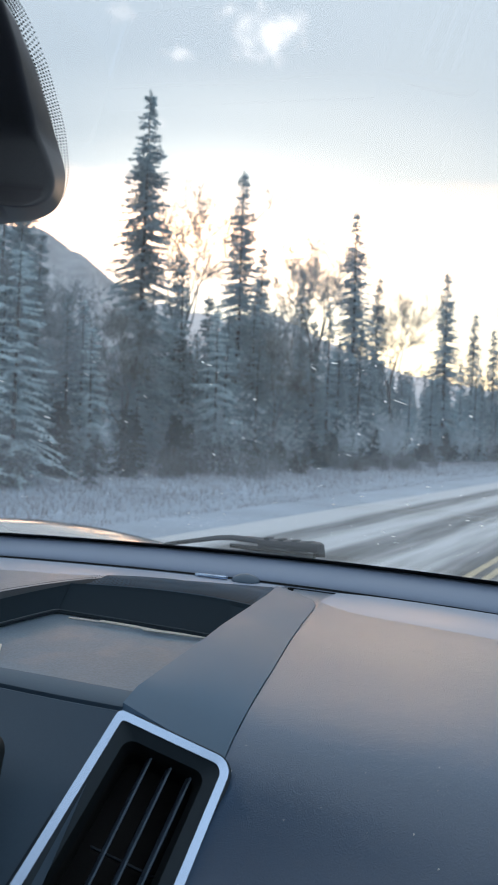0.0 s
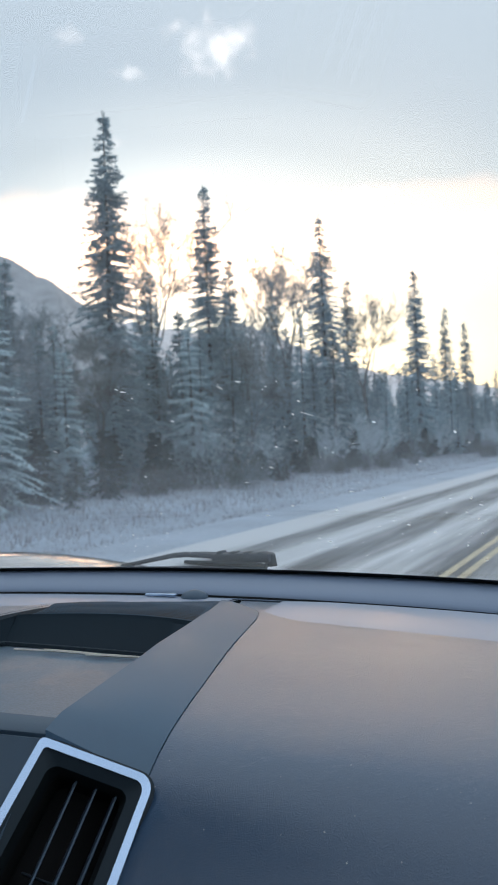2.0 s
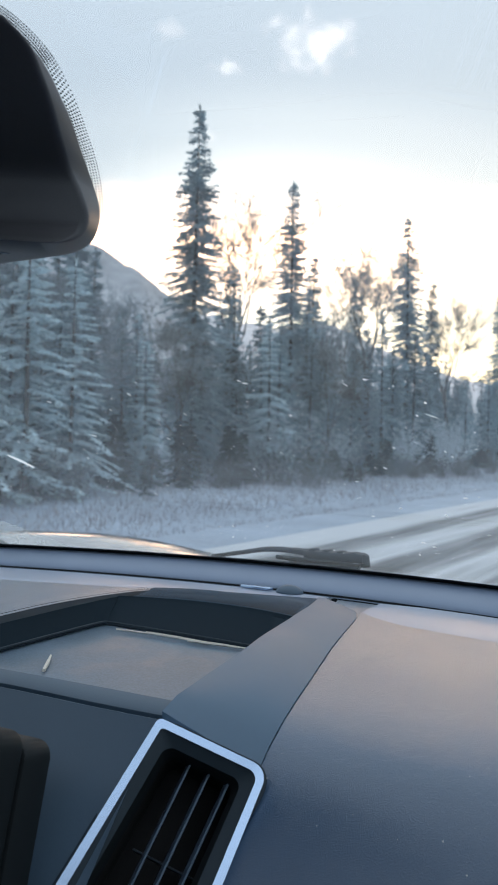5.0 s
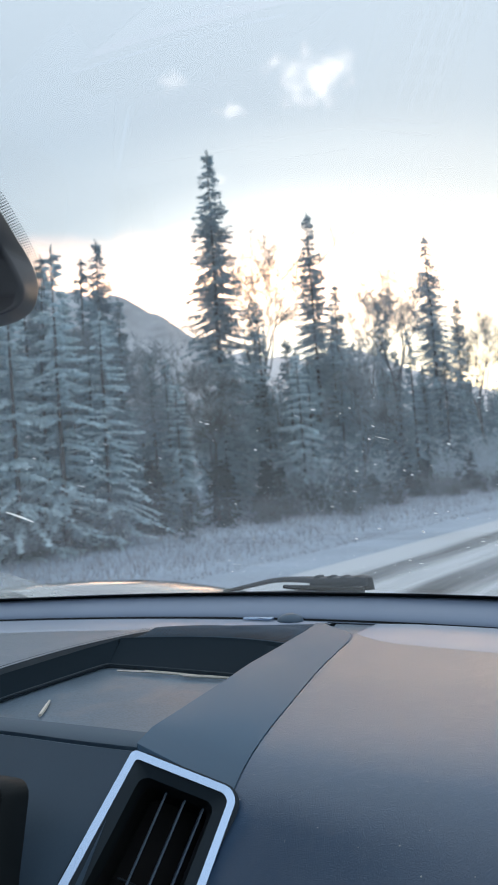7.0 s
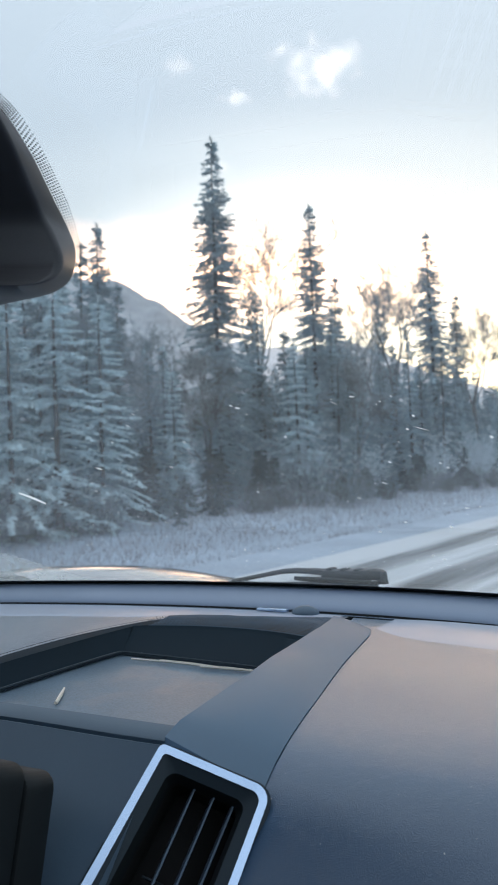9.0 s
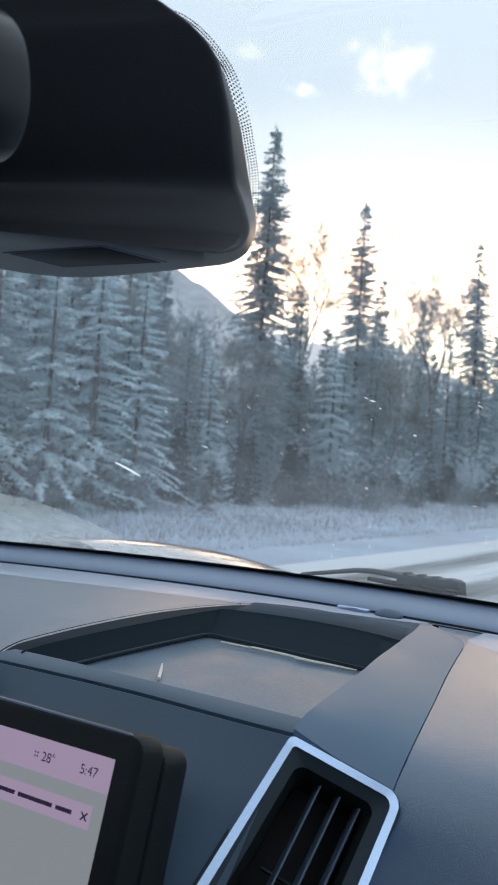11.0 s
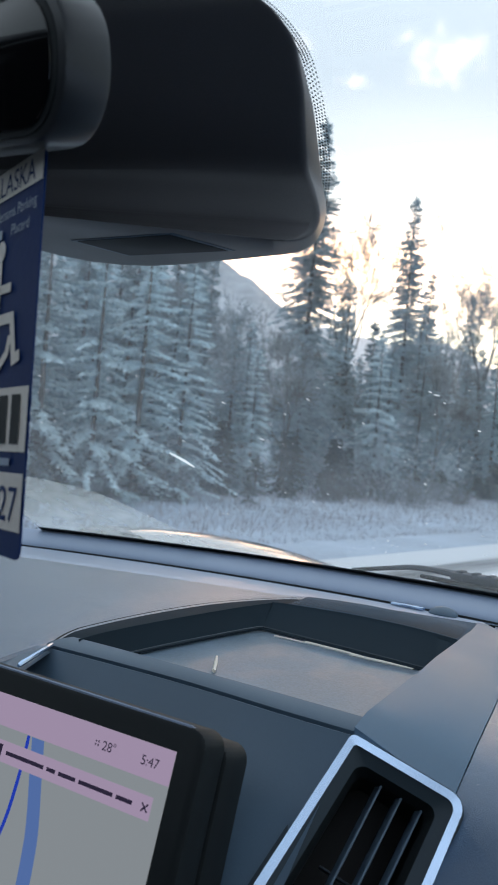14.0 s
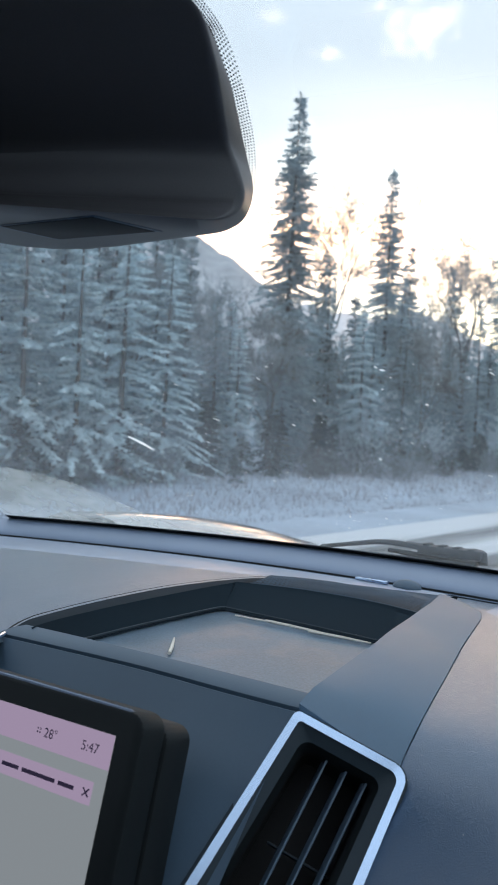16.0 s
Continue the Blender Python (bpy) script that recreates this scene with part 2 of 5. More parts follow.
def tube(points, radii, sides=8):
    """A round bar through points."""
    bm = bmesh.new()
    rings = []
    for i, p in enumerate(points):
        p = Vector(p)
        d = (Vector(points[min(i + 1, len(points) - 1)]) - Vector(points[max(i - 1, 0)])).normalized()
        a = d.orthogonal().normalized()
        c = d.cross(a)
        rings.append([bm.verts.new(p + radii[i] * (math.cos(2 * math.pi * k / sides) * a + math.sin(2 * math.pi * k / sides) * c)) for k in range(sides)])
    for a, b in zip(rings, rings[1:]):
        for k in range(sides):
            bm.faces.new((a[k], a[(k + 1) % sides], b[(k + 1) % sides], b[k]))
    bm.faces.new(rings[0][::-1])
    bm.faces.new(rings[-1])
    bmesh.ops.recalc_face_normals(bm, faces=bm.faces)
    return bm


def blend(stops, v):
    """Straight lines between stops (v, value)."""
    return float(np.interp(v, [s[0] for s in stops], [s[1] for s in stops]))


# ---------------------------------------------------------------- the ground outside
ROAD_L, ROAD_R, SHOULDER = -5.7, 5.2, -8.2


def ground_z(x, y):
    """Height of the land: flat road, a ditch, and a low bank under the trees."""
    if x > 6:
        return -0.12 * min(x - 6, 5)
    if x > SHOULDER:
        return 0.0
    d = SHOULDER - x
    swell = 0.25 * noise.noise((x * 0.13, y * 0.09, 0.0))
    return blend([(0, 0), (1.5, -0.12), (4, 0.1), (8, 0.35), (30, 0.8), (120, 3.0), (600, 10)], d) + swell * min(d / 4, 1)


def snow_ground():
    return material("snowy_ground", (0.38, 0.44, 0.53), 0.8, spread=0.25, grain=9, bump=0.6, dist=0.05, patch=0.5)


def road_material():
    """Asphalt with packed snow left between the wheel tracks, streaked along the road."""
    m = bpy.data.materials.new("snow_streaked_asphalt")
    m.use_nodes = True
    n, l = m.node_tree.nodes, m.node_tree.links
    b = n["Principled BSDF"]
    co = n.new("ShaderNodeTexCoord")
    sep = n.new("ShaderNodeSeparateXYZ")
    l.new(co.outputs["Object"], sep.inputs[0])
    wave = n.new("ShaderNodeValToRGB")
    mr = n.new("ShaderNodeMapRange")
    mr.inputs[1].default_value, mr.inputs[2].default_value = -9.0, 6.0
    l.new(sep.outputs[0], mr.inputs[0])
    e = wave.color_ramp.elements
    stops = [(-9, 0.85), (-6.1, 0.8), (-5.75, 0.15), (-5.3, 0.25), (-4.9, 0.75), (-4.5, 0.65), (-4.15, 0.12), (-3.7, 0.2), (-3.3, 0.7), (-2.9, 0.55), (-2.4, 0.1), (-1.8, 0.2), (-1.2, 0.6), (0.6, 0.12), (6, 0.6)]
    while len(e) < len(stops):
        e.new(0.5)
    for el, (x, v) in zip(e, stops):
        el.position, el.color = (x + 9) / 15, (v, v, v, 1)
    l.new(mr.outputs[0], wave.inputs[0])
    mp = n.new("ShaderNodeMapping")
    mp.inputs["Scale"].default_value = (5, 0.25, 1)
    l.new(co.outputs["Object"], mp.inputs[0])
    nz = n.new("ShaderNodeTexNoise")
    nz.inputs["Scale"].default_value, nz.inputs["Detail"].default_value = 1.0, 6
    l.new(mp.outputs[0], nz.inputs["Vector"])
    ad = n.new("ShaderNodeMath")
    ad.operation = "ADD"
    l.new(wave.outputs[0], ad.inputs[0])
    l.new(nz.outputs[0], ad.inputs[1])
    fac = n.new("ShaderNodeMapRange")
    fac.inputs[1].default_value, fac.inputs[2].default_value = 0.55, 1.25
    l.new(ad.outputs[0], fac.inputs[0])
    mix = n.new("ShaderNodeMix")
    mix.data_type = "RGBA"
    mix.inputs[6].default_value, mix.inputs[7].default_value = (0.09, 0.095, 0.1, 1), (0.6, 0.62, 0.65, 1)
    l.new(fac.outputs[0], mix.inputs[0])
    l.new(mix.outputs[2], b.inputs["Base Color"])
    b.inputs["Roughness"].default_value = 0.75
    grit = n.new("ShaderNodeTexNoise")
    grit.inputs["Scale"].default_value = 40
    l.new(co.outputs["Object"], grit.inputs["Vector"])
    bp = n.new("ShaderNodeBump")
    bp.inputs["Strength"].default_value, bp.inputs["Distance"].default_value = 0.3, 0.01
    l.new(grit.outputs[0], bp.inputs["Height"])
    l.new(bp.outputs[0], b.inputs["Normal"])
    return m


SNOW = snow_ground()
xs = [-2500, -1200, -600, -300, -150, -100, -80, -65, -52, -44, -38] + [-34 + 1.3 * k for k in range(20)] + [-8.2, -7, -3, 6, 12, 40, 150, 600, 2500]
ys = [-2500, -600, -150, -60, -20] + [-10 + 2.5 * k for k in range(50)] + [120, 140, 170, 210, 260, 330, 450, 700, 1200, 2500]
bm = sheet([[(x, y, ground_z(x, y) - (0.03 if -8.2 < x <= 6 else 0)) for x in xs] for y in ys])
tagged(part("ground", bm, SNOW), "snow-covered uneven verge and forest floor", "ground", kind="structure")
bm = sheet([[(x, y, 0.0 if -8.15 < x < 5.95 else -0.05) for x in (-8.2, -8.15, -5.7, -2, 2, 5.95, 6.0)] for y in [-400 + 20 * k for k in range(70)]])
tagged(part("road", bm, road_material()), "two-lane asphalt road streaked with packed snow", "road", kind="structure")
YELLOW = material("worn_yellow_line", (0.5, 0.43, 0.28), 0.6, spread=0.4, grain=30, patch=1.5)
for k in range(2):
    bm = sheet([[(-2.02 - 0.22 * k + dx, y, 0.004) for dx in (0, 0.1)] for y in range(-40, 400, 10)])
    tagged(part("centre_line", bm, YELLOW), "worn yellow painted centre line on the road", "road marking", kind="structure")

# mountains behind the forest


def mountain(name, label, az_list, dist, mat, seed):
    """A ridge seen over the trees: azimuth and elevation of the crest, falling to the ground in spurs."""
    rows = []
    steps = 90
    a0, a1 = az_list[0][0], az_list[-1][0]
    for k in range(13):
        f = k / 12
        row = []
        for i in range(steps + 1):
            az = a0 + (a1 - a0) * i / steps
            crest = dist * math.tan(radians(blend(az_list, az)))
            d = dist * (0.55 + 0.45 * f)
            h = crest * f ** 1.3
            h += 0.09 * crest * noise.fractal((az * 0.35, f * 3.5, seed), 1.0, 2.0, 5) * min(1, 4 * f * (1.15 - f))
            h += 0.012 * crest * noise.fractal((az * 1.3, 7.0, seed), 1.0, 2.0, 4) * f
            row.append((-math.sin(radians(az)) * d, math.cos(radians(az)) * d, h if k else -5))
        rows.append(row)
    tagged(part(name, sheet(rows), mat), label, "mountain", kind="structure")


ROCK = material("snowy_forest_slope", (0.42, 0.43, 0.46), 0.95, spread=0.3, grain=0.03, bump=0.0, patch=0.006)
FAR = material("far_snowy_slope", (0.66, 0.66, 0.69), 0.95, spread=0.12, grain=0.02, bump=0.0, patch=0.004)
mountain("mountain", "dark forested mountain slope in winter haze", [(29, 3), (32, 6.0), (34.8, 8.6), (37, 10.0), (39.5, 12.0), (42, 13.0), (47, 13.8), (54, 13.0), (62, 11), (75, 9)], 1500, ROCK, 3.1)
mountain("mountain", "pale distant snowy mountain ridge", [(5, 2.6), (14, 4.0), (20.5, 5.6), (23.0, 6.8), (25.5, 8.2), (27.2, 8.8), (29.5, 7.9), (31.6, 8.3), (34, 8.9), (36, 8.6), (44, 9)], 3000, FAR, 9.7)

# small evening clouds


def sky_patch(name, label, az, el, wide, high, m, d):
    """A patch of far sky, curved round the place, with its own even coordinates."""
    bm = bmesh.new()
    uv = bm.loops.layers.uv.new("UVMap")
    n, k = 16, 8
    grid = [[bm.verts.new((-math.sin(radians(az - wide * (i / n - 0.5))) * d, math.cos(radians(az - wide * (i / n - 0.5))) * d, d * math.tan(radians(el + high * (j / k - 0.5))))) for i in range(n + 1)] for j in range(k + 1)]
    for j in range(k):
        for i in range(n):
            f = bm.faces.new((grid[j][i], grid[j][i + 1], grid[j + 1][i + 1], grid[j + 1][i]))
            for lp, (a, c) in zip(f.loops, ((i, j), (i + 1, j), (i + 1, j + 1), (i, j + 1))):
                lp[uv].uv = (a / n, c / k)
    tagged(part(name, bm, m), label, "cloud", kind="structure")


def math_node(n, l, op, a, b):
    """A sum, product or the like of two sockets or numbers."""
    k = n.new("ShaderNodeMath")
    k.operation = op
    for sock, v in zip(k.inputs, (a, b)):
        if isinstance(v, (int, float)):
            sock.default_value = v
        else:
            l.new(v, sock)
    return k.outputs[0]


def cloud(az, el, wide, high, seed, dense=0.9, puff=2.6):
    """A small ragged cloud: lit top, thinner and greyer towards its edge."""
    m = bpy.data.materials.new("cloud")
    m.use_nodes = True
    n, l = m.node_tree.nodes, m.node_tree.links
    n.remove(n["Principled BSDF"])
    co, nz, gr = n.new("ShaderNodeTexCoord"), n.new("ShaderNodeTexNoise"), n.new("ShaderNodeTexGradient")
    mp, st = n.new("ShaderNodeMapping"), n.new("ShaderNodeMapping")
    mp.inputs["Location"].default_value, mp.inputs["Scale"].default_value = (-1, -1, 0), (2, 2, 0)
    st.inputs["Scale"].default_value = (wide / high, 1, 1)
    gr.gradient_type = "SPHERICAL"
    l.new(co.outputs["UV"], mp.inputs[0])
    l.new(co.outputs["UV"], st.inputs[0])
    l.new(mp.outputs[0], gr.inputs[0])
    nz.noise_dimensions = "4D"
    nz.inputs["W"].default_value, nz.inputs["Scale"].default_value, nz.inputs["Detail"].default_value, nz.inputs["Roughness"].default_value, nz.inputs["Distortion"].default_value = seed, puff, 6, 0.5, 0.25
    l.new(st.outputs[0], nz.inputs["Vector"])
    body = math_node(n, l, "ADD", math_node(n, l, "MULTIPLY", gr.outputs["Fac"], 1.15), math_node(n, l, "MULTIPLY", nz.outputs[0], 2.3))
    mr = n.new("ShaderNodeMapRange")
    mr.interpolation_type = "SMOOTHSTEP"
    mr.inputs[1].default_value, mr.inputs[2].default_value, mr.inputs[4].default_value = 1.45, 2.15, dense
    l.new(body, mr.inputs[0])
    tint = n.new("ShaderNodeValToRGB")
    tint.color_ramp.elements[0].position, tint.color_ramp.elements[0].color = 0.2, (0.80, 0.78, 0.77, 1)
    tint.color_ramp.elements[1].position, tint.color_ramp.elements[1].color = 0.8, (1.0, 0.97, 0.93, 1)
    l.new(mr.outputs[0], tint.inputs[0])
    tr, em, mx = n.new("ShaderNodeBsdfTransparent"), n.new("ShaderNodeEmission"), n.new("ShaderNodeMixShader")
    em.inputs[1].default_value = 0.55
    l.new(tint.outputs[0], em.inputs[0])
    l.new(mr.outputs[0], mx.inputs[0])
    l.new(tr.outputs[0], mx.inputs[1])
    l.new(em.outputs[0], mx.inputs[2])
    l.new(mx.outputs[0], n["Material Output"].inputs[0])
    sky_patch("backdrop", "small white evening cloud low in the sky", az, el, wide, high, m, 3800)


cloud(27.4, 26.0, 8.5, 5.5, 2.3)
cloud(33.6, 24.6, 3.4, 1.6, 11.3, 0.55)
cloud(37.6, 26.5, 3.0, 1.8, 13.4, 0.35)
cloud(34.6, 20.4, 2.4, 1.2, 6.2, 0.4)
cloud(17.5, 16.5, 9.0, 1.8, 8.7, 0.6, 2.0)


def sunset_band():
    """The long thin cloud before the low sun: it outshines the sky behind it and burns orange through the twigs."""
    m = bpy.data.materials.new("sunlit_cloud_band")
    m.use_nodes = True
    n, l = m.node_tree.nodes, m.node_tree.links
    n.remove(n["Principled BSDF"])
    co, sep, st, nz = n.new("ShaderNodeTexCoord"), n.new("ShaderNodeSeparateXYZ"), n.new("ShaderNodeMapping"), n.new("ShaderNodeTexNoise")
    l.new(co.outputs["UV"], sep.inputs[0])
    st.inputs["Scale"].default_value = (9, 1.6, 1)
    l.new(co.outputs["UV"], st.inputs[0])
    l.new(st.outputs[0], nz.inputs["Vector"])
    nz.inputs["Scale"].default_value, nz.inputs["Detail"].default_value = 1.3, 6

    def bump(sock, stops):
        r = n.new("ShaderNodeValToRGB")
        r.color_ramp.interpolation = "EASE"
        e = r.color_ramp.elements
        while len(e) < len(stops):
            e.new(0.5)
        for el, (x, v) in zip(e, stops):
            el.position, el.color = x, (v, v, v, 1)
        l.new(sock, r.inputs[0])
        return r.outputs[0]

    along = bump(sep.outputs[0], [(0.0, 0), (0.25, 0.55), (0.5, 1), (0.75, 0.6), (1.0, 0)])
    wav = math_node(n, l, "ADD", sep.outputs[1], math_node(n, l, "MULTIPLY", math_node(n, l, "SUBTRACT", nz.outputs[0], 0.5), 0.10))
    core = bump(wav, [(0.20, 0), (0.34, 0.45), (0.415, 1), (0.48, 0.3), (0.56, 0)])
    dome_, ball = n.new("ShaderNodeMapping"), n.new("ShaderNodeTexGradient")
    dome_.inputs["Location"].default_value, dome_.inputs["Scale"].default_value = (-0.95, -0.62, 0), (1.9, 1.9, 0)
    ball.gradient_type = "SPHERICAL"
    l.new(co.outputs["UV"], dome_.inputs[0])
    l.new(dome_.outputs[0], ball.inputs[0])
    glow_ = bump(ball.outputs["Fac"], [(0.0, 0), (0.3, 0.22), (0.6, 0.75), (1.0, 1)])
    out = None
    for share, color, power in ((core, (1.0, 0.46, 0.18, 1), 2.4), (glow_, (1.0, 0.86, 0.66, 1), 0.34)):
        em = n.new("ShaderNodeEmission")
        em.inputs[0].default_value = color
        l.new(math_node(n, l, "MULTIPLY", math_node(n, l, "MULTIPLY", share, along), power), em.inputs[1])
        ad = n.new("ShaderNodeAddShader")
        l.new(em.outputs[0], ad.inputs[0])
        l.new(out or n.new("ShaderNodeBsdfTransparent").outputs[0], ad.inputs[1])
        out = ad.outputs[0]
    l.new(out, n["Material Output"].inputs[0])
    sky_patch("backdrop", "bright orange-lit band of evening cloud before the low sun", 31.0, 16.0, 60, 26, m, 3700)


sunset_band()

# ---------------------------------------------------------------- trees


def spruce_data(height, radius, seed, step=0.24, bare=0.06, thin=1.0, fine=1.0):
    """Trunk and crown of a narrow northern spruce: whorls of drooping boughs set with many small needle sprays."""
    rnd = random.Random(seed)
    tv, tf = [], []
    n = 10
    lean = rnd.uniform(-0.02, 0.02) * height
    for i in range(n + 1):
        f = i / n
        r = 0.02 * height * 0.55 * (1 - f) + 0.01
        for k in range(6):
            a = k * math.pi / 3
            tv.append((r * math.cos(a) + lean * f * f, r * math.sin(a), f * height))
    for i in range(n):
        for k in range(6):
            tf.append((i * 6 + k, i * 6 + (k + 1) % 6, i * 6 + 6 + (k + 1) % 6, i * 6 + 6 + k))
    cv, cf = [], []

    def spray(p, d, long, wide):
        long, wide = long * (0.35 + 0.65 * fine), wide * fine
        side = d.cross(Vector((rnd.gauss(0, 0.35), rnd.gauss(0, 0.35), 1))).normalized() * wide
        i = len(cv)
        mid = p + d * long * 0.45
        cv.extend([tuple(p), tuple(mid + side + Vector((0, 0, -0.1 * long))), tuple(p + d * long), tuple(mid - side + Vector((0, 0, -0.1 * long)))])
        cf.append((i, i + 1, i + 2))
        cf.append((i, i + 2, i + 3))

    h = bare * height
    while h < height * 0.985:
        f = h / height
        reach = radius * min(1.0, (1 - f) ** 0.75 * 1.05) * (0.75 + 0.35 * noise.noise((h * 1.7, seed, 0)))
        if f < 0.15:
            reach *= 0.6 + 2.5 * f
        for b in range(int(rnd.randint(6, 9) / fine ** 0.6) if f < 0.85 else 5):
            if rnd.random() > thin:
                continue
            a = rnd.uniform(0, 2 * math.pi)
            L = max(0.12, reach * rnd.uniform(0.55, 1.15))
            droop = rnd.uniform(0.25, 0.6) * (1.2 - f)
            p = Vector((lean * f * f, 0, h + rnd.uniform(-0.1, 0.1)))
            out = Vector((math.cos(a), math.sin(a), 0))
            segs = max(2, int(L / (0.19 * fine)))
            for s in range(1, segs + 1):
                g = s / segs
                q = p + out * (L * g) + Vector((0, 0, -droop * L * g * g + 0.12 * L * g ** 4))
                d = (out + Vector((rnd.gauss(0, 0.25), rnd.gauss(0, 0.25), -droop * g))).normalized()
                w = 0.11 + 0.06 * (1 - g)
                spray(q - d * 0.1, d, 0.36, w)
                for sgn in (-1, 1):
                    e = (d * 0.55 + out.cross(Vector((0, 0, 1))) * sgn * 0.85 + Vector((0, 0, -0.3))).normalized()
                    spray(q, e, rnd.uniform(0.2, 0.42) * (1.15 - 0.5 * g), 0.075)
                if rnd.random() < 0.5:
                    spray(q, Vector((rnd.gauss(0, 0.2), rnd.gauss(0, 0.2), -1)).normalized(), rnd.uniform(0.12, 0.25), 0.05)
        h += step * rnd.uniform(0.75, 1.3) * (1.15 - 0.5 * f)
    for k in range(6):
        spray(Vector((lean, 0, height - 0.3 + 0.04 * k)), Vector((rnd.gauss(0, 0.4), rnd.gauss(0, 0.4), 1)).normalized(), 0.3, 0.03)
    return tv, tf, cv, cf


def leafless_data(height, seed, spread=0.5, twigs=5):
    """Limbs and hoar-frosted twigs of a bare broadleaved tree, by repeated forking."""
    rnd = random.Random(seed)
    tv, tf, cv, cf = [], [], [], []

    def limb(p, d, long, r, level):
        sides = 5 if level < 2 else 3
        pts, q, e = [], Vector(p), Vector(d)
        n = 4
        for i in range(n + 1):
            pts.append((q.copy(), r * (1 - 0.6 * i / n)))
            e = (e + Vector((rnd.gauss(0, 0.12), rnd.gauss(0, 0.12), rnd.gauss(0.04, 0.08)))).normalized()
            q = q + e * long / n
        V, F = (tv, tf) if level < 3 else (cv, cf)
        base = len(V)
        for c, rr in pts:
            a = e.orthogonal().normalized()
            b = e.cross(a)
            for k in range(sides):
                t = 2 * math.pi * k / sides
                V.append(tuple(c + rr * (math.cos(t) * a + math.sin(t) * b)))
        for i in range(n):
            for k in range(sides):
                F.append((base + i * sides + k, base + i * sides + (k + 1) % sides, base + (i + 1) * sides + (k + 1) % sides, base + (i + 1) * sides + k))
        if level == 4:
            for c, rr in pts[1:]:
                for k in range(twigs):
                    t = Vector((rnd.gauss(0, 1), rnd.gauss(0, 1), rnd.gauss(0.2, 0.8))).normalized()
                    w = t.orthogonal().normalized() * 0.009
                    i = len(cv)
                    s = rnd.uniform(0.25, 0.7)
                    cv.extend([tuple(c - w), tuple(c + w), tuple(c + t * s)])
                    cf.append((i, i + 1, i + 2))
            return
        kids = (5, 4, 4, 3)[level]
        for k in range(kids):
            c, rr = pts[rnd.randint(2 if level else 1, n)]
            t = rnd.uniform(0, 2 * math.pi)
            out = (e.orthogonal().normalized() * math.cos(t) + e.cross(e.orthogonal()).normalized() * math.sin(t))
            nd = (e * rnd.uniform(0.6, 1.0) + out * rnd.uniform(0.5, 1.0) * spread * 1.6 + Vector((0, 0, 0.15))).normalized()
            limb(c, nd, long * rnd.uniform(0.5, 0.72), max(rr * 0.65, 0.014), level + 1)

    limb((0, 0, -0.1), (0.03, 0.02, 1), height * 0.5, 0.017 * height, 0)
    return tv, tf, cv, cf


def bush_data(height, seed, stems=60, twigs=10, thick=1.0):
    """A clump of thin frosted stems that fork and spread."""
    rnd = random.Random(seed)
    cv, cf = [], []
    for s in range(stems):
        a, lean = rnd.uniform(0, 6.283), rnd.uniform(0.1, 0.9)
        p = Vector((rnd.gauss(0, 0.3), rnd.gauss(0, 0.3), -0.05))
        d = Vector((math.cos(a) * lean, math.sin(a) * lean, 1)).normalized()
        L = height * rnd.uniform(0.5, 1.1)
        for i in range(6):
            q = p + d * L / 6
            w = d.orthogonal().normalized() * (0.009 * thick * (1 - i / 7))
            k = len(cv)
            cv.extend([tuple(p - w), tuple(p + w), tuple(q + w * 0.8), tuple(q - w * 0.8)])
            cf.append((k, k + 1, k + 2, k + 3))
            for j in range(twigs):
                t = (d + Vector((rnd.gauss(0, 0.7), rnd.gauss(0, 0.7), rnd.gauss(0, 0.4)))).normalized()
                s2 = rnd.uniform(0.08, 0.24) * thick
                w2 = t.cross(Vector((rnd.gauss(0, 1), rnd.gauss(0, 1), 0.3))).normalized() * 0.005 * thick
                k = len(cv)
                cv.extend([tuple(q - w2), tuple(q + w2), tuple(q + t * s2)])
                cf.append((k, k + 1, k + 2))
            p, d = q, (d + Vector((rnd.gauss(0, 0.15), rnd.gauss(0, 0.15), rnd.gauss(-0.03, 0.1)))).normalized()
    return cv, cf


def tree(name, data, foliage, label, crown_name="crown"):
    tv, tf, cv, cf = data
    t = thing(name, label, "tree", group="roadside trees")
    raw("trunk", tv, tf, BARK, t, smooth=True)
    raw(crown_name, cv, cf, foliage, t)
    return t


rnd = random.Random(11)
tall = [tree("spruce_tree", spruce_data(11.5, 1.95, 5, 0.22, fine=0.55), SPRUCE, "tall narrow spruce dusted with hoar frost"),
        tree("spruce_tree", spruce_data(10.0, 1.6, 6, 0.22, thin=0.9, fine=0.55), SPRUCE, "tall thin spruce with gaps between frosted boughs"),
        tree("spruce_tree", spruce_data(12.5, 2.3, 7, 0.22, fine=0.55), SPRUCE, "tall full spruce with frosted drooping boughs")]
mid = [tree("spruce_tree", spruce_data(7.0, 1.35, 21, 0.26, fine=0.62), SPRUCE, "middling spruce dusted with hoar frost"),
       tree("spruce_tree", spruce_data(6.0, 1.0, 22, 0.25, fine=0.62), SPRUCE, "slender black spruce with frosted boughs"),
       tree("spruce_tree", spruce_data(5.2, 1.35, 23, 0.26, fine=0.62), SPRUCE, "young bushy spruce heavy with frost"),
       tree("spruce_tree", spruce_data(7.8, 1.1, 24, 0.28, thin=0.8, fine=0.62), SPRUCE, "thin ragged spruce with sparse frosted boughs")]
far = [spruce_data(7.5, 1.2, 31, 0.5), spruce_data(6.2, 1.0, 32, 0.5), spruce_data(8.0, 1.1, 33, 0.5)]
distant = [spruce_data(7.5, 1.2, 34, 0.7, fine=1.7), spruce_data(6.4, 1.0, 35, 0.7, fine=1.7)]
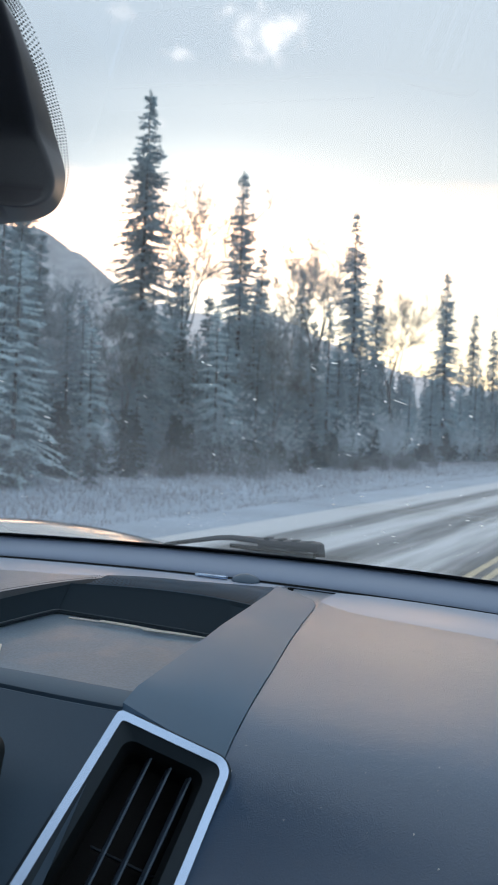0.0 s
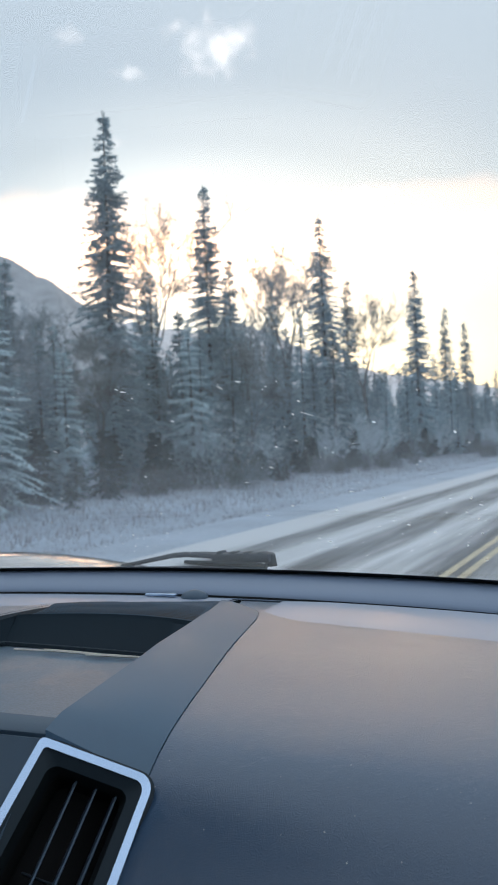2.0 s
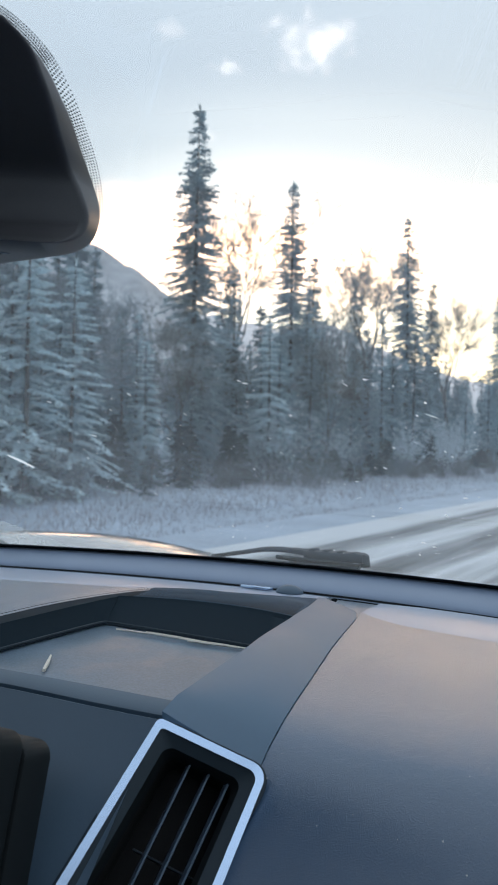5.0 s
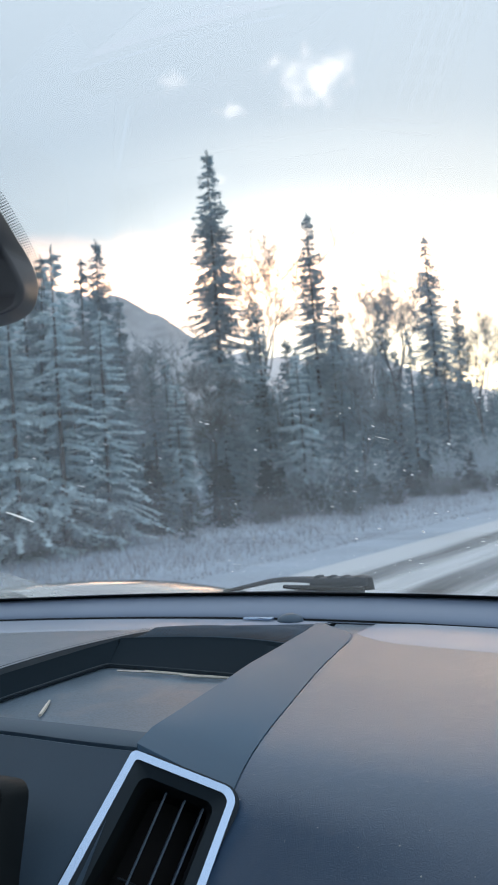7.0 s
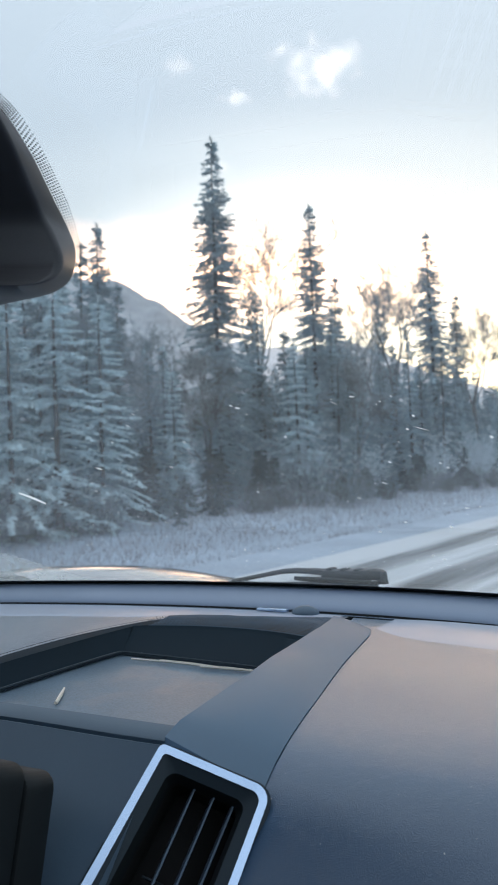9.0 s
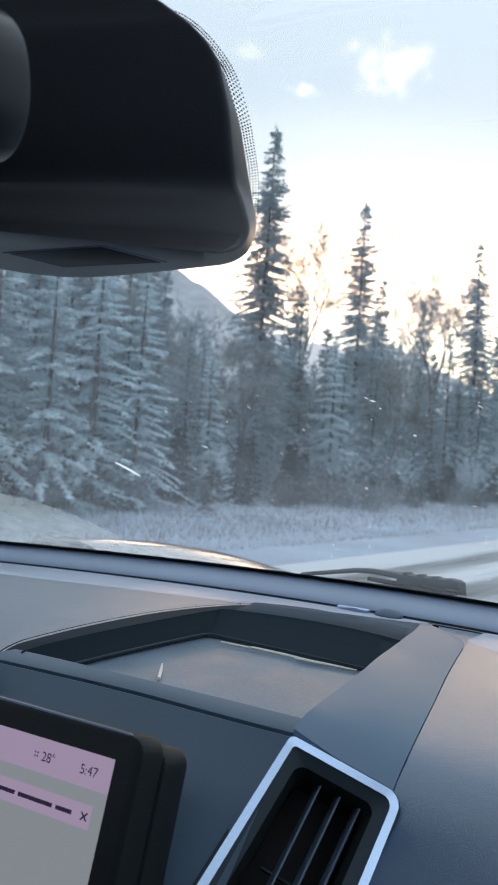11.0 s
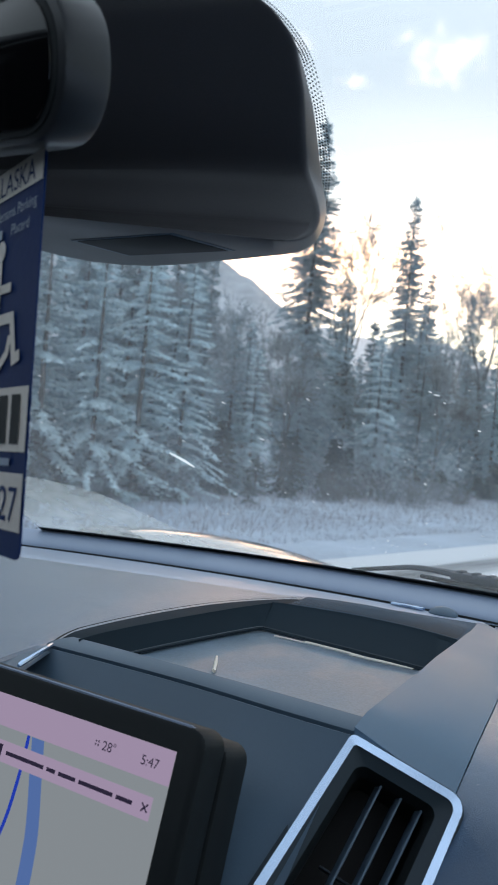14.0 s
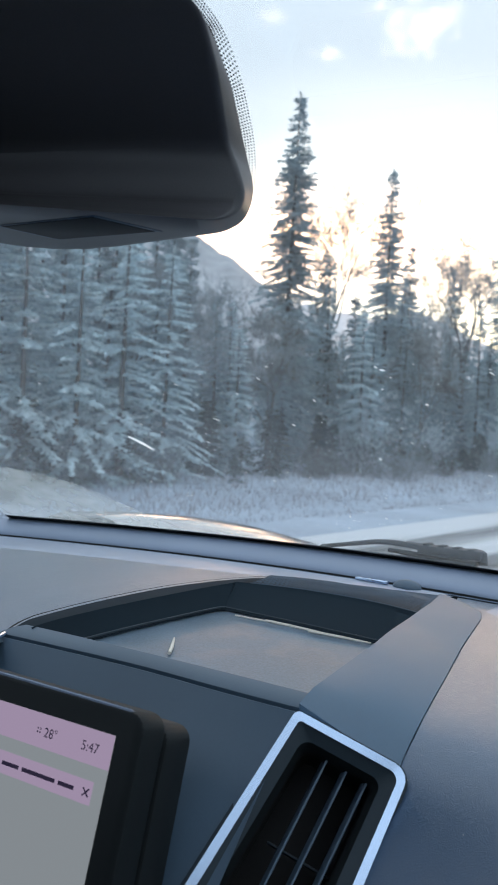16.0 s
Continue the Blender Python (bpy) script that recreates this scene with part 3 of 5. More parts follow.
bare = [tree("bare_tree", leafless_data(8.5, 41, 0.5, 3), TWIG, "leafless tree white with hoar frost", "twigs"),
        tree("bare_tree", leafless_data(6.0, 42, 0.65, 4), TWIG, "low leafless tree thick with hoar frost", "twigs"),
        tree("bare_tree", leafless_data(10.0, 43, 0.45, 3), TWIG, "tall leafless tree with frosted limbs", "twigs")]
bushes = []
for s, h in ((51, 1.6), (52, 2.2), (53, 1.1)):
    b = thing("bush", "leafless roadside bush white with hoar frost", "bush", group="roadside bushes")
    cv, cf = bush_data(h, s)
    raw("stems", cv, cf, TWIG, b)
    bushes.append(b)
laden = [tree("spruce_tree", spruce_data(8.5, 2.5, 71, 0.42, 0.03, fine=0.9), LADEN, "broad spruce with layered boughs white with frost"),
         tree("spruce_tree", spruce_data(9.5, 2.1, 72, 0.40, 0.03, fine=0.9), LADEN, "tall spruce with drooping boughs heavy with frost")]
young = [tree("young_spruce", spruce_data(2.2, 0.9, 81, 0.22, 0.02, fine=0.8), SHADE, "small young spruce, coloured dark for the shade under the forest edge"),
         tree("young_spruce", spruce_data(1.6, 0.9, 82, 0.22, 0.02, fine=0.8), SHADE, "low spruce sapling, coloured dark for the shade under the forest edge")]
willows = []
for s, h in ((61, 3.4), (62, 4.2)):
    b = thing("willow_bush", "tall leafless willow thicket thick with white hoar frost", "bush", group="roadside bushes")
    cv, cf = bush_data(h, s, 80, 22, 1.7)
    raw("stems", cv, cf, WILLOW, b)
    willows.append(b)


placed = {}


def plant(proto, x, y, scale=1.0, sink=0.08):
    m = pose(x, y, ground_z(x, y) - sink, 0, 0, rnd.uniform(0, 360)) @ Matrix.Diagonal((scale, scale, scale * rnd.uniform(0.92, 1.1), 1))
    if proto.name in placed:
        ob = copy_thing(proto, m)
        ob.matrix_basis = m
    else:
        placed[proto.name] = 1
        proto.matrix_basis = m


# single trees that stand out above the rest: kind, degrees left of ahead, distance, degrees of its top above the horizon


def plant_at(proto, tall_m, az, dist, top):
    x, y = -math.sin(radians(az)) * dist, math.cos(radians(az)) * dist
    plant(proto, x, y, (1.6 + dist * math.tan(radians(top)) - ground_z(x, y)) / tall_m)


for k, az, dist, top in ((2, 35.4, 29, 22.0), (1, 33.0, 34, 12.5), (0, 28.6, 38, 17.5), (1, 27.2, 42, 13.0), (0, 24.2, 50, 11.0), (2, 20.6, 50, 16.0), (1, 19.1, 56, 10.5), (0, 14.4, 62, 12.5), (1, 12.6, 82, 8.0),
                         (1, 11.2, 90, 7.5), (1, 42.4, 27, 14.5), (2, 43.6, 26, 18.5), (1, 47.5, 24, 17.0), (0, 51.0, 23, 19.0), (2, 54.5, 22, 18.0)):
    plant_at(tall[k], (11.5, 10.0, 12.5)[k], az, dist, top)
for k, az, dist, top in ((2, 31.0, 33, 15.5), (0, 23.0, 44, 14.5), (2, 17.2, 55, 10.0), (0, 40.4, 28, 10.0), (1, 45.5, 24, 11.0), (1, 26.0, 34, 8.0), (1, 36.4, 27, 9.5)):
    plant_at(bare[k], (8.5, 6.0, 10.0)[k], az, dist, top)
for k, az, dist, top in ((0, 43.6, 20.5, 12.5), (1, 46.6, 19.5, 17.0), (0, 49.6, 18.5, 14.5), (1, 53.2, 18.0, 18.0), (0, 57.0, 17.5, 16.0), (0, 38.6, 25.0, 7.5), (0, 30.0, 30.0, 8.5)):
    plant_at(laden[k], (8.5, 9.5)[k], az, dist, top)
# the edge of the wood and the rows behind it
for row, (depth, gap) in enumerate(((0, 1.7), (1.8, 1.5), (3.8, 1.6), (6.5, 1.9), (10, 2.3), (14, 2.8))):
    y = 7.0
    while y < 125:
        x = -15.8 - depth + rnd.gauss(0, 0.8)
        az = math.degrees(math.atan2(-x, y))
        if 7 < az < 64:
            plant(rnd.choice(mid), x, y + rnd.uniform(-0.5, 0.5), rnd.uniform(0.75, 1.15) * (1.15 if az > 42.5 else 0.74 if az > 36.3 else 1.0))
        y += gap * rnd.uniform(0.6, 1.5) * (1 + y / 90)
wv, wf = [], []
for k in range(420):
    y = rnd.uniform(40, 200) if k < 190 else rnd.uniform(90, 420)
    x = -17 - rnd.uniform(8, 60) - (y - 40) * 0.05 if k < 190 else -15 - 75 * rnd.random() ** 1.6
    az = math.degrees(math.atan2(-x, y))
    if 2 < az < 62:
        tv, tf, cv, cf = rnd.choice(far if k < 190 else distant)
        z, a, sc = ground_z(x, y) - 0.1, rnd.uniform(0, 6.283), rnd.uniform(0.95, 1.5) * (1.25 if y > 200 else 1.0)
        ca, sa, base = math.cos(a) * sc, math.sin(a) * sc, len(wv)
        wv.extend((x + ca * p[0] - sa * p[1], y + sa * p[0] + ca * p[1], z + sc * p[2]) for p in tv + cv)
        wf.extend(tuple(base + i for i in f) for f in tf)
        wf.extend(tuple(base + len(tv) + i for i in f) for f in cf)
tagged(raw("far_woods", wv, wf, SPRUCE), "dense frosted spruce wood behind the roadside trees", "forest", kind="stuff")
for k in range(11):
    y = 20 + 75 * rnd.random() ** 1.2
    x = -15.0 + rnd.gauss(0, 0.7)
    if 9 < math.degrees(math.atan2(-x, y)) < 62:
        plant(rnd.choice(willows), x, y, rnd.uniform(0.6, 0.95), 0.0)
# row of dark saplings that puts the shadow at the wood's foot
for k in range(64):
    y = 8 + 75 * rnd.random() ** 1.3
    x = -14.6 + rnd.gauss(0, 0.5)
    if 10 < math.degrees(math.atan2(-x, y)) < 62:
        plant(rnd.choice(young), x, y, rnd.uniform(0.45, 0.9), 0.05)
for k in range(40):
    y = rnd.uniform(7, 80)
    x = -13.6 + rnd.gauss(0, 0.9)
    if math.degrees(math.atan2(-x, y)) < 62:
        plant(rnd.choice(bushes), x, y, rnd.uniform(0.4, 0.95), 0.0)

# dry frosted grass on the verge
gv, gf = [], []
for k in range(26000):
    y = 6 + 75 * rnd.random() ** 1.5
    x = -8.6 - 6.5 * rnd.random()
    z = ground_z(x, y)
    a, h = rnd.uniform(0, 6.283), rnd.uniform(0.05, 0.24) * min(1, 0.3 + (-8.6 - x) / 3)
    dx, dy = 0.014 * math.cos(a), 0.014 * math.sin(a)
    lx, ly = rnd.gauss(0, 0.09), rnd.gauss(0, 0.09)
    i = len(gv)
    gv.extend([(x - dx, y - dy, z - 0.02), (x + dx, y + dy, z - 0.02), (x + lx, y + ly, z + h)])
    gf.append((i, i + 1, i + 2))
tagged(raw("grass", gv, gf, GRASS), "dry roadside grass blades white with frost", "grass", kind="stuff")

# ---------------------------------------------------------------- the car round the camera
CX = -0.4                       # middle of the windscreen


def y_base(x):
    return 1.02 - 0.28 * (x - CX) ** 2


def y_glass(x):
    return 1.11 - 0.30 * (x - CX) ** 2


def z_glass(x, y):
    return 1.43 + (y_glass(x) - y) * 0.57


PAD_LINE = [(-0.2, 0.55), (0.22, 0.85), (0.27, 1.05), (0.30, 1.17), (0.33, 1.19), (0.37, 1.236), (0.40, 1.265), (0.43, 1.294), (0.46, 1.327), (0.48, 1.350), (0.495, 1.367), (0.505, 1.376), (0.52, 1.385), (0.545, 1.392), (0.58, 1.396), (0.62, 1.400), (0.75, 1.407), (0.9, 1.406), (1.1, 1.402)]
PAD_Y = np.arange(-0.3, 1.2, 0.004)
PAD_Z = np.convolve(np.pad(np.interp(PAD_Y, [p[0] for p in PAD_LINE], [p[1] for p in PAD_LINE]), 16, "edge"), np.hanning(35)[1:-1] / np.hanning(35).sum(), "valid")


def pad_z(y):
    """Profile of the dashboard's skin from the windscreen to the knees."""
    return float(np.interp(y, PAD_Y, PAD_Z))


def seam_x(y):
    """The seam between the middle strip and the passenger's pad."""
    return blend([(0.0, -0.356), (0.50, -0.268), (0.508, -0.2655), (0.54, -0.2695), (0.58, -0.2785), (0.65, -0.2955), (0.80, -0.336), (0.90, -0.362), (0.925, -0.3705), (0.944, -0.380), (0.955, -0.3885), (0.963, -0.3995), (0.968, -0.411), (0.971, -0.426), (0.972, -0.444)], y)


def inner_x(y):
    """The edge between the strip and the tray."""
    return blend([(0.469, -0.331), (0.494, -0.335), (0.65, -0.366), (0.80, -0.401), (0.90, -0.426), (0.966, -0.446)], y)


def pad_columns(x0):
    """Stations across the pad with the drop of its rolled edge."""
    return [(x0, 0.002), (x0 + 0.0002, 0.0004), (x0 + 0.0006, 0.0001), (x0 + 0.003, 0.0)] + [(x0 + (0.42 - x0) * (k / 24) ** 1.2, 0.0) for k in range(1, 25)]


dash = thing("dashboard", "dark grey soft-touch car dashboard with an open tray", "dashboard", (-0.45, 0.6, 1.2))
ys = [0.0, 0.15, 0.22, 0.25, 0.27, 0.285, 0.30, 0.315, 0.33, 0.35, 0.37, 0.38, 0.395, 0.405, 0.42, 0.43, 0.445, 0.455, 0.465, 0.48, 0.495, 0.508, 0.52, 0.53, 0.54, 0.55, 0.565, 0.58, 0.6, 0.62, 0.68, 0.75, 0.82, 0.9, 0.944]
rows = []
for y in ys:
    x0 = seam_x(y) + 0.0004
    rows.append([(x, min(y, y_base(x) - 0.006), pad_z(y) - dz) for x, dz in pad_columns(x0)])
for y in (0.95, 0.955, 0.959, 0.963, 0.966, 0.969, 0.971):
    x0 = seam_x(y) + 0.0006
    rows.append([(x, min(y, y_base(x) - 0.005), pad_z(y) - dz) for x, dz in pad_columns(x0)])
x0 = -0.44
rows.append([(x, y_base(x) - 0.004, 1.404) for x, dz in pad_columns(x0)])
part("passenger_pad", sheet(rows), PAD, dash, "grained soft-touch passenger dashboard skin")
# smooth ledge along the windscreen, rising a little from its crease in the pad; sky sheen painted pale
rows = []
for k in range(41):
    x = -0.376 + 0.79 * (k / 40) ** 1.4
    a = blend([(-0.376, 0.954), (-0.345, 0.930), (-0.322, 0.916), (-0.298, 0.907), (-0.25, 0.899), (-0.18, 0.889), (-0.116, 0.880), (-0.066, 0.871), (0.10, 0.84), (0.42, 0.77)], x)
    b = y_base(x) - 0.0065
    rows.append([(x, a - 0.003, pad_z(a) - 0.0002)] + [(x, a + (b - a) * f, pad_z(a) + 0.0002 + 0.028 * (b - a) * f) for f in (0.0, 0.25, 0.5, 0.75, 1.0)] + [(x, b + 0.0015, pad_z(a) - 0.004)])
part("pad_ledge", sheet(rows), LEDGE, dash, "smooth ledge along the windscreen, its sky sheen put in as pale colour")
# middle strip, from the vent up to the windscreen
rows = []
for k in range(36):
    g = 1 - (1 - k / 35) ** 1.7
    y, y2 = 0.473 + (0.968 - 0.473) * g, 0.508 + (0.972 - 0.508) * g
    a, b = inner_x(y), seam_x(y2)
    left = blend([(0.473, 1.4135), (0.494, 1.4192), (0.7, 1.4218), (0.966, 1.4135)], y)
    right = pad_z(y2) + 0.0003
    rows.append([(a, y, left - 0.03), (a + 0.0005, y, left - 0.002)] + [(a + (b - a) * i / 8, y + (y2 - y) * i / 8, left + (right - left) * i / 8 + 0.0035 * min(1.0, g * 6) * math.sin(math.pi * i / 8)) for i in range(9)] + [(b, y2, right - 0.004)])
r0 = [(x, y - 0.001, z - 0.02) for x, y, z in rows[0]]
part("skin_seam", sheet([[(seam_x(0.506 + 0.466 * k / 30) + d, 0.506 + 0.466 * k / 30, pad_z(0.506 + 0.466 * k / 30) - 0.0022) for k in range(31)] for d in (-0.0008, 0.0008)]), DARK, dash)
part("middle_strip", sheet([r0] + rows), STRIP, dash, "smooth grained strip beside the tray")
# driver's side skin, outside the arch
ARCH = [(-0.648, 0.440), (-0.664, 0.478), (-0.680, 0.555), (-0.690, 0.639), (-0.692, 0.723), (-0.680, 0.804), (-0.657, 0.866), (-0.618, 0.906), (-0.553, 0.934), (-0.499, 0.950), (-0.446, 0.968)]


def smooth_line(pts, n):
    """A rounder line through points."""
    out = []
    for i in range(len(pts) - 1):
        p0, p1, p2, p3 = (Vector(pts[max(0, min(len(pts) - 1, j))]) for j in (i - 1, i, i + 1, i + 2))
        for k in range(n):
            t = k / n
            out.append(0.5 * ((2 * p1) + (p2 - p0) * t + (2 * p0 - 5 * p1 + 4 * p2 - p3) * t * t + (3 * p1 - p0 - 3 * p2 + p3) * t ** 3))
    out.append(Vector(pts[-1]))
    return out


arch = smooth_line(ARCH, 5)
edge = smooth_line([(-0.80, 0.30), (-1.05, 0.32), (-1.28, 0.45), (-1.31, 0.70)] + [(x, y_base(x) - 0.004) for x in (-1.29, -1.15, -1.0, -0.85, -0.7, -0.57, -0.446)], 5)
far_arch = smooth_line([(-0.616, 0.345), (-0.634, 0.395)] + ARCH, 5)
edge = smooth_line([(-0.66, 0.26), (-0.72, 0.27)], 10)[:10] + edge


def driver_z(x, y):
    """Height of the driver-side skin, falling gently to the windscreen."""
    return 1.4046 + 0.0070 * (1 - math.exp(-max(0.0, y_base(x) - y) / 0.12))


rows = [[(p.x, p.y, driver_z(p.x, p.y) - 0.003) for p in far_arch]]
for f in (0.03, 0.12, 0.3, 0.5, 0.7, 0.85, 1.0):
    rows.append([(x, y, driver_z(x, y)) for x, y in ((p.x + (q.x - p.x) * f, p.y + (q.y - p.y) * f) for p, q in zip(far_arch, edge))])
part("driver_pad", sheet(rows), PAD, dash, "grained soft-touch driver-side dashboard skin")
# its smooth ledge before the windscreen, in the same pale sheen colour
rows = []
for k in range(41):
    x = -0.452 - 0.82 * k / 40
    b = y_base(x) - 0.0062
    a = b - blend([(-1.28, 0.145), (-0.94, 0.124), (-0.835, 0.112), (-0.726, 0.099), (-0.69, 0.086), (-0.66, 0.076), (-0.61, 0.071), (-0.553, 0.070), (-0.499, 0.058), (-0.452, 0.036)], x)
    z = driver_z(x, a)
    rows.append([(x, a - 0.003, z - 0.0003)] + [(x, a + (b - a) * f, z + 0.0003 + (1.4062 - z) * f ** 1.5) for f in (0.0, 0.25, 0.5, 0.75, 1.0)] + [(x, b + 0.0015, 1.400)])
part("pad_ledge", sheet(rows), LEDGE, dash, "smooth ledge along the windscreen, its sky sheen put in as pale colour")
# raised rim between the arch and the tray, and the tray itself
INNER = [(-0.626, 0.455), (-0.636, 0.500), (-0.644, 0.58), (-0.648, 0.66), (-0.650, 0.73), (-0.648, 0.785), (-0.644, 0.800), (-0.571, 0.826), (-0.502, 0.835), (-0.45, 0.832), (-0.408, 0.823)]
inn = smooth_line(INNER, 5)
rows = [[(p.x, p.y, 1.408) for p in arch], [(p.x + (q.x - p.x) * 0.08, p.y + (q.y - p.y) * 0.08, 1.4145) for p, q in zip(arch, inn)]]
cut = 31
rows.append([(p.x + (q.x - p.x) * 0.5, p.y + (q.y - p.y) * 0.5, 1.417 + (0.0065 * min(1, (len(arch) - 1 - i) / 12) if i > cut else 0)) for i, (p, q) in enumerate(zip(arch, inn))])
rows.append([(q.x, q.y, 1.4175) for q in inn])
rows = [[(x, y, z - 0.006 * max(0.0, 1 - i / 5)) for i, (x, y, z) in enumerate(r)] for r in rows]
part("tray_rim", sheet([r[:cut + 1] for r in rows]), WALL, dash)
part("edge_seam", sheet([[(p.x + d, p.y + d * 0.3, 1.4158 - 0.006 * max(0.0, 1 - i / 6)) for i, p in enumerate(arch)] for d in (-0.0014, 0.001)]), DARK, dash)
GRILLE = material("grille_mesh", (0.05, 0.085, 0.125), 0.6, grain=900, bump=0.05, dist=0.0002)
GRILLE.node_tree.nodes["Principled BSDF"].inputs["IOR"].default_value = 1.15
gn, gl_ = GRILLE.node_tree.nodes, GRILLE.node_tree.links
gc, gv_ = gn.new("ShaderNodeTexCoord"), gn.new("ShaderNodeTexVoronoi")
gv_.inputs["Scale"].default_value, gv_.inputs["Randomness"].default_value = 330, 0.0
gm, gh = gn.new("ShaderNodeMapRange"), gn.new("ShaderNodeBump")
gm.inputs[1].default_value, gm.inputs[2].default_value = 0.28, 0.38
gh.inputs["Strength"].default_value, gh.inputs["Distance"].default_value = 1.0, 0.002
gl_.new(gc.outputs["Object"], gv_.inputs["Vector"])
gl_.new(gv_.outputs["Distance"], gm.inputs[0])
gl_.new(gm.outputs[0], gh.inputs["Height"])
gl_.new(gh.outputs[0], gn["Principled BSDF"].inputs["Normal"])
for r in rows:
    r.append((r[-1][0] + 0.014, r[-1][1], r[-1][2] - 0.006))
part("speaker_grille", sheet([r[cut:] for r in rows]), GRILLE, dash, "perforated black speaker grille")
FLOOR_Z = 1.392
floor_pts = [Vector((q.x + 0.012 + 0.02 * (i / 50) , q.y if q.y < 0.74 else 0.74 + (q.y - 0.74) * 0.12)) for i, q in enumerate(inn)]
rows = [[(q.x, q.y, 1.4175) for q in inn], [(q.x + 0.002, q.y - (0.004 if i > cut - 6 else 0), 1.413) for i, q in enumerate(inn)],
        [(p.x - 0.006, p.y + (0.01 if i > cut - 6 else 0), FLOOR_Z + 0.006) for i, p in enumerate(floor_pts)], [(p.x, p.y, FLOOR_Z) for p in floor_pts]]
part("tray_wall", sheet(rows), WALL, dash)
part("floor_ridge", tube([(p.x + 0.001, p.y - 0.001, FLOOR_Z + 0.004) for p in floor_pts], [0.0014] * len(floor_pts), 6), PLASTIC, dash)
pv, pf = [], []
for j in range(10):
    share = 0.04 + 0.048 * j
    line = smooth_line([tuple(Vector(a).lerp(Vector(c), share)) for a, c in zip(INNER[6:], ARCH[6:])], 15)
    for i, p in enumerate(line[2:-1]):
        rise = min(1.0, (20 - (i + 2) / 3) / 12)
        x, y, k, size = p.x + (0.0019 if j % 2 else 0), p.y, len(pv), 1.0 - 0.055 * j
        pv.extend([(x + 0.0014 * size * math.cos(a * 1.047), y + 0.0019 * size * math.sin(a * 1.047), 1.4178 + 0.006 * (share + 0.0019 * size * math.sin(a * 1.047) / 0.11) / 0.5 * rise + 0.0004) for a in range(6)])
        pf.append(tuple(range(k, k + 6)))
o = raw("mesh_pattern", pv, pf, DARK, None, "rows of small holes along the grille")
o.parent, o.matrix_parent_inverse = dash, Matrix.Translation(-dash.location)
tagged(o, kind="stuff")
bm = sheet([[(-0.66 + 0.31 * i / 12, 0.470 + 0.33 * k / 12, FLOOR_Z - 0.001 + 0.0006 * noise.noise((i, k, 0))) for i in range(13)] for k in range(13)])
part("tray_floor", bm, MAT, dash, "dusty rubber tray mat")
# front lip of the tray and the panel that falls away behind the screen
bm = bmesh.new()
LIP_IN = [(-0.640, 0.462), (-0.573, 0.471), (-0.442, 0.484), (-0.332, 0.493)]
LIP_OUT = [(-0.650, 0.436), (-0.502, 0.458), (-0.392, 0.4655), (-0.3315, 0.471)]
li, lo = smooth_line(LIP_IN, 6), smooth_line(LIP_OUT, 6)
rows = [[(p.x, p.y + 0.004, FLOOR_Z - 0.002) for p in li], [(p.x, p.y + 0.001, 1.414) for p in li], [(p.x, p.y - 0.002, 1.4165) for p in li],
        [(0.5 * (p.x + q.x), 0.5 * (p.y + q.y), 1.4150) for p, q in zip(li, lo)], [(q.x, q.y + 0.003, 1.4118) for q in lo], [(q.x, q.y + 0.0012, 1.4105) for q in lo], [(q.x, q.y + 0.001, 1.400) for q in lo]]
part("tray_lip", sheet(rows), PANEL, dash)
rows = []
for s in (-0.004, 0.0, 0.0015, 0.004, 0.012, 0.035, 0.07, 0.105, 0.14, 0.175, 0.21, 0.245, 0.28, 0.315):
    rows.append([(q.x, q.y - 0.0026 - max(s, 0) * 0.62, 1.4098 - (0.012 if s < 0 else 0) - (0.0012 if s == 0 else 0) - max(s, 0) * 0.75) for q in lo])
part("panel_gap", sheet([[(q.x, q.y + 0.0014, 1.4035) for q in lo], [(q.x, q.y - 0.0035, 1.4035) for q in lo]]), DARK, dash)
part("middle_panel", sheet(rows), PANEL, dash, "matt dark panel behind the touchscreen")
# trim along the foot of the windscreen, with the dark slot before it
xs = [-1.3 + 1.75 * k / 40 for k in range(41)]
def foot_line(x, g, z):
    """A point between the dashboard's edge (g = 0) and the glass (g = 1)."""
    a, b = y_base(x) + 0.006, y_glass(x) - 0.002
    return (x, a + (b - a) * g, z)


trim_rows = [(0.0, 1.4080), (0.01, 1.4105), (0.06, 1.4135), (0.15, 1.4165), (0.28, 1.4195), (0.42, 1.4222), (0.56, 1.4247), (0.70, 1.4270), (0.82, 1.4288), (0.91, 1.4298), (0.97, 1.4298), (1.0, 1.4285)]
part("defroster_trim", sheet([[foot_line(x, g, z) for x in xs] for g, z in trim_rows]), TRIM, dash, "smooth blue-grey trim along the windscreen")
part("defroster_slot", sheet([[(x, y_base(x) - 0.010, 1.399) for x in xs], [(x, y_base(x) + 0.004, 1.399) for x in xs], [(x, y_base(x) + 0.0062, 1.4082) for x in xs]]), BLACK, dash)
part("slot_lip", tube([(x, y_base(x) + 0.001, 1.4050) for x in xs], [0.0009] * len(xs), 6), TRIM, dash, "thin lit lip inside the defroster slot")
bm = bmesh.new()
bmesh.ops.create_uvsphere(bm, u_segments=20, v_segments=10, radius=0.021, matrix=Matrix.Translation((-0.512, 1.008, 1.4065)) @ Matrix.Diagonal((1, 0.8, 0.55, 1)))
part("sunlight_sensor", bm, PANEL, dash, "small domed sensor on the dashboard")
bm = box(bmesh.new(), pose(-0.565, 1.004, 1.4095), 0.05, 0.012, 0.004, 0.0015)
part("label_plate", bm, CHROME, dash)

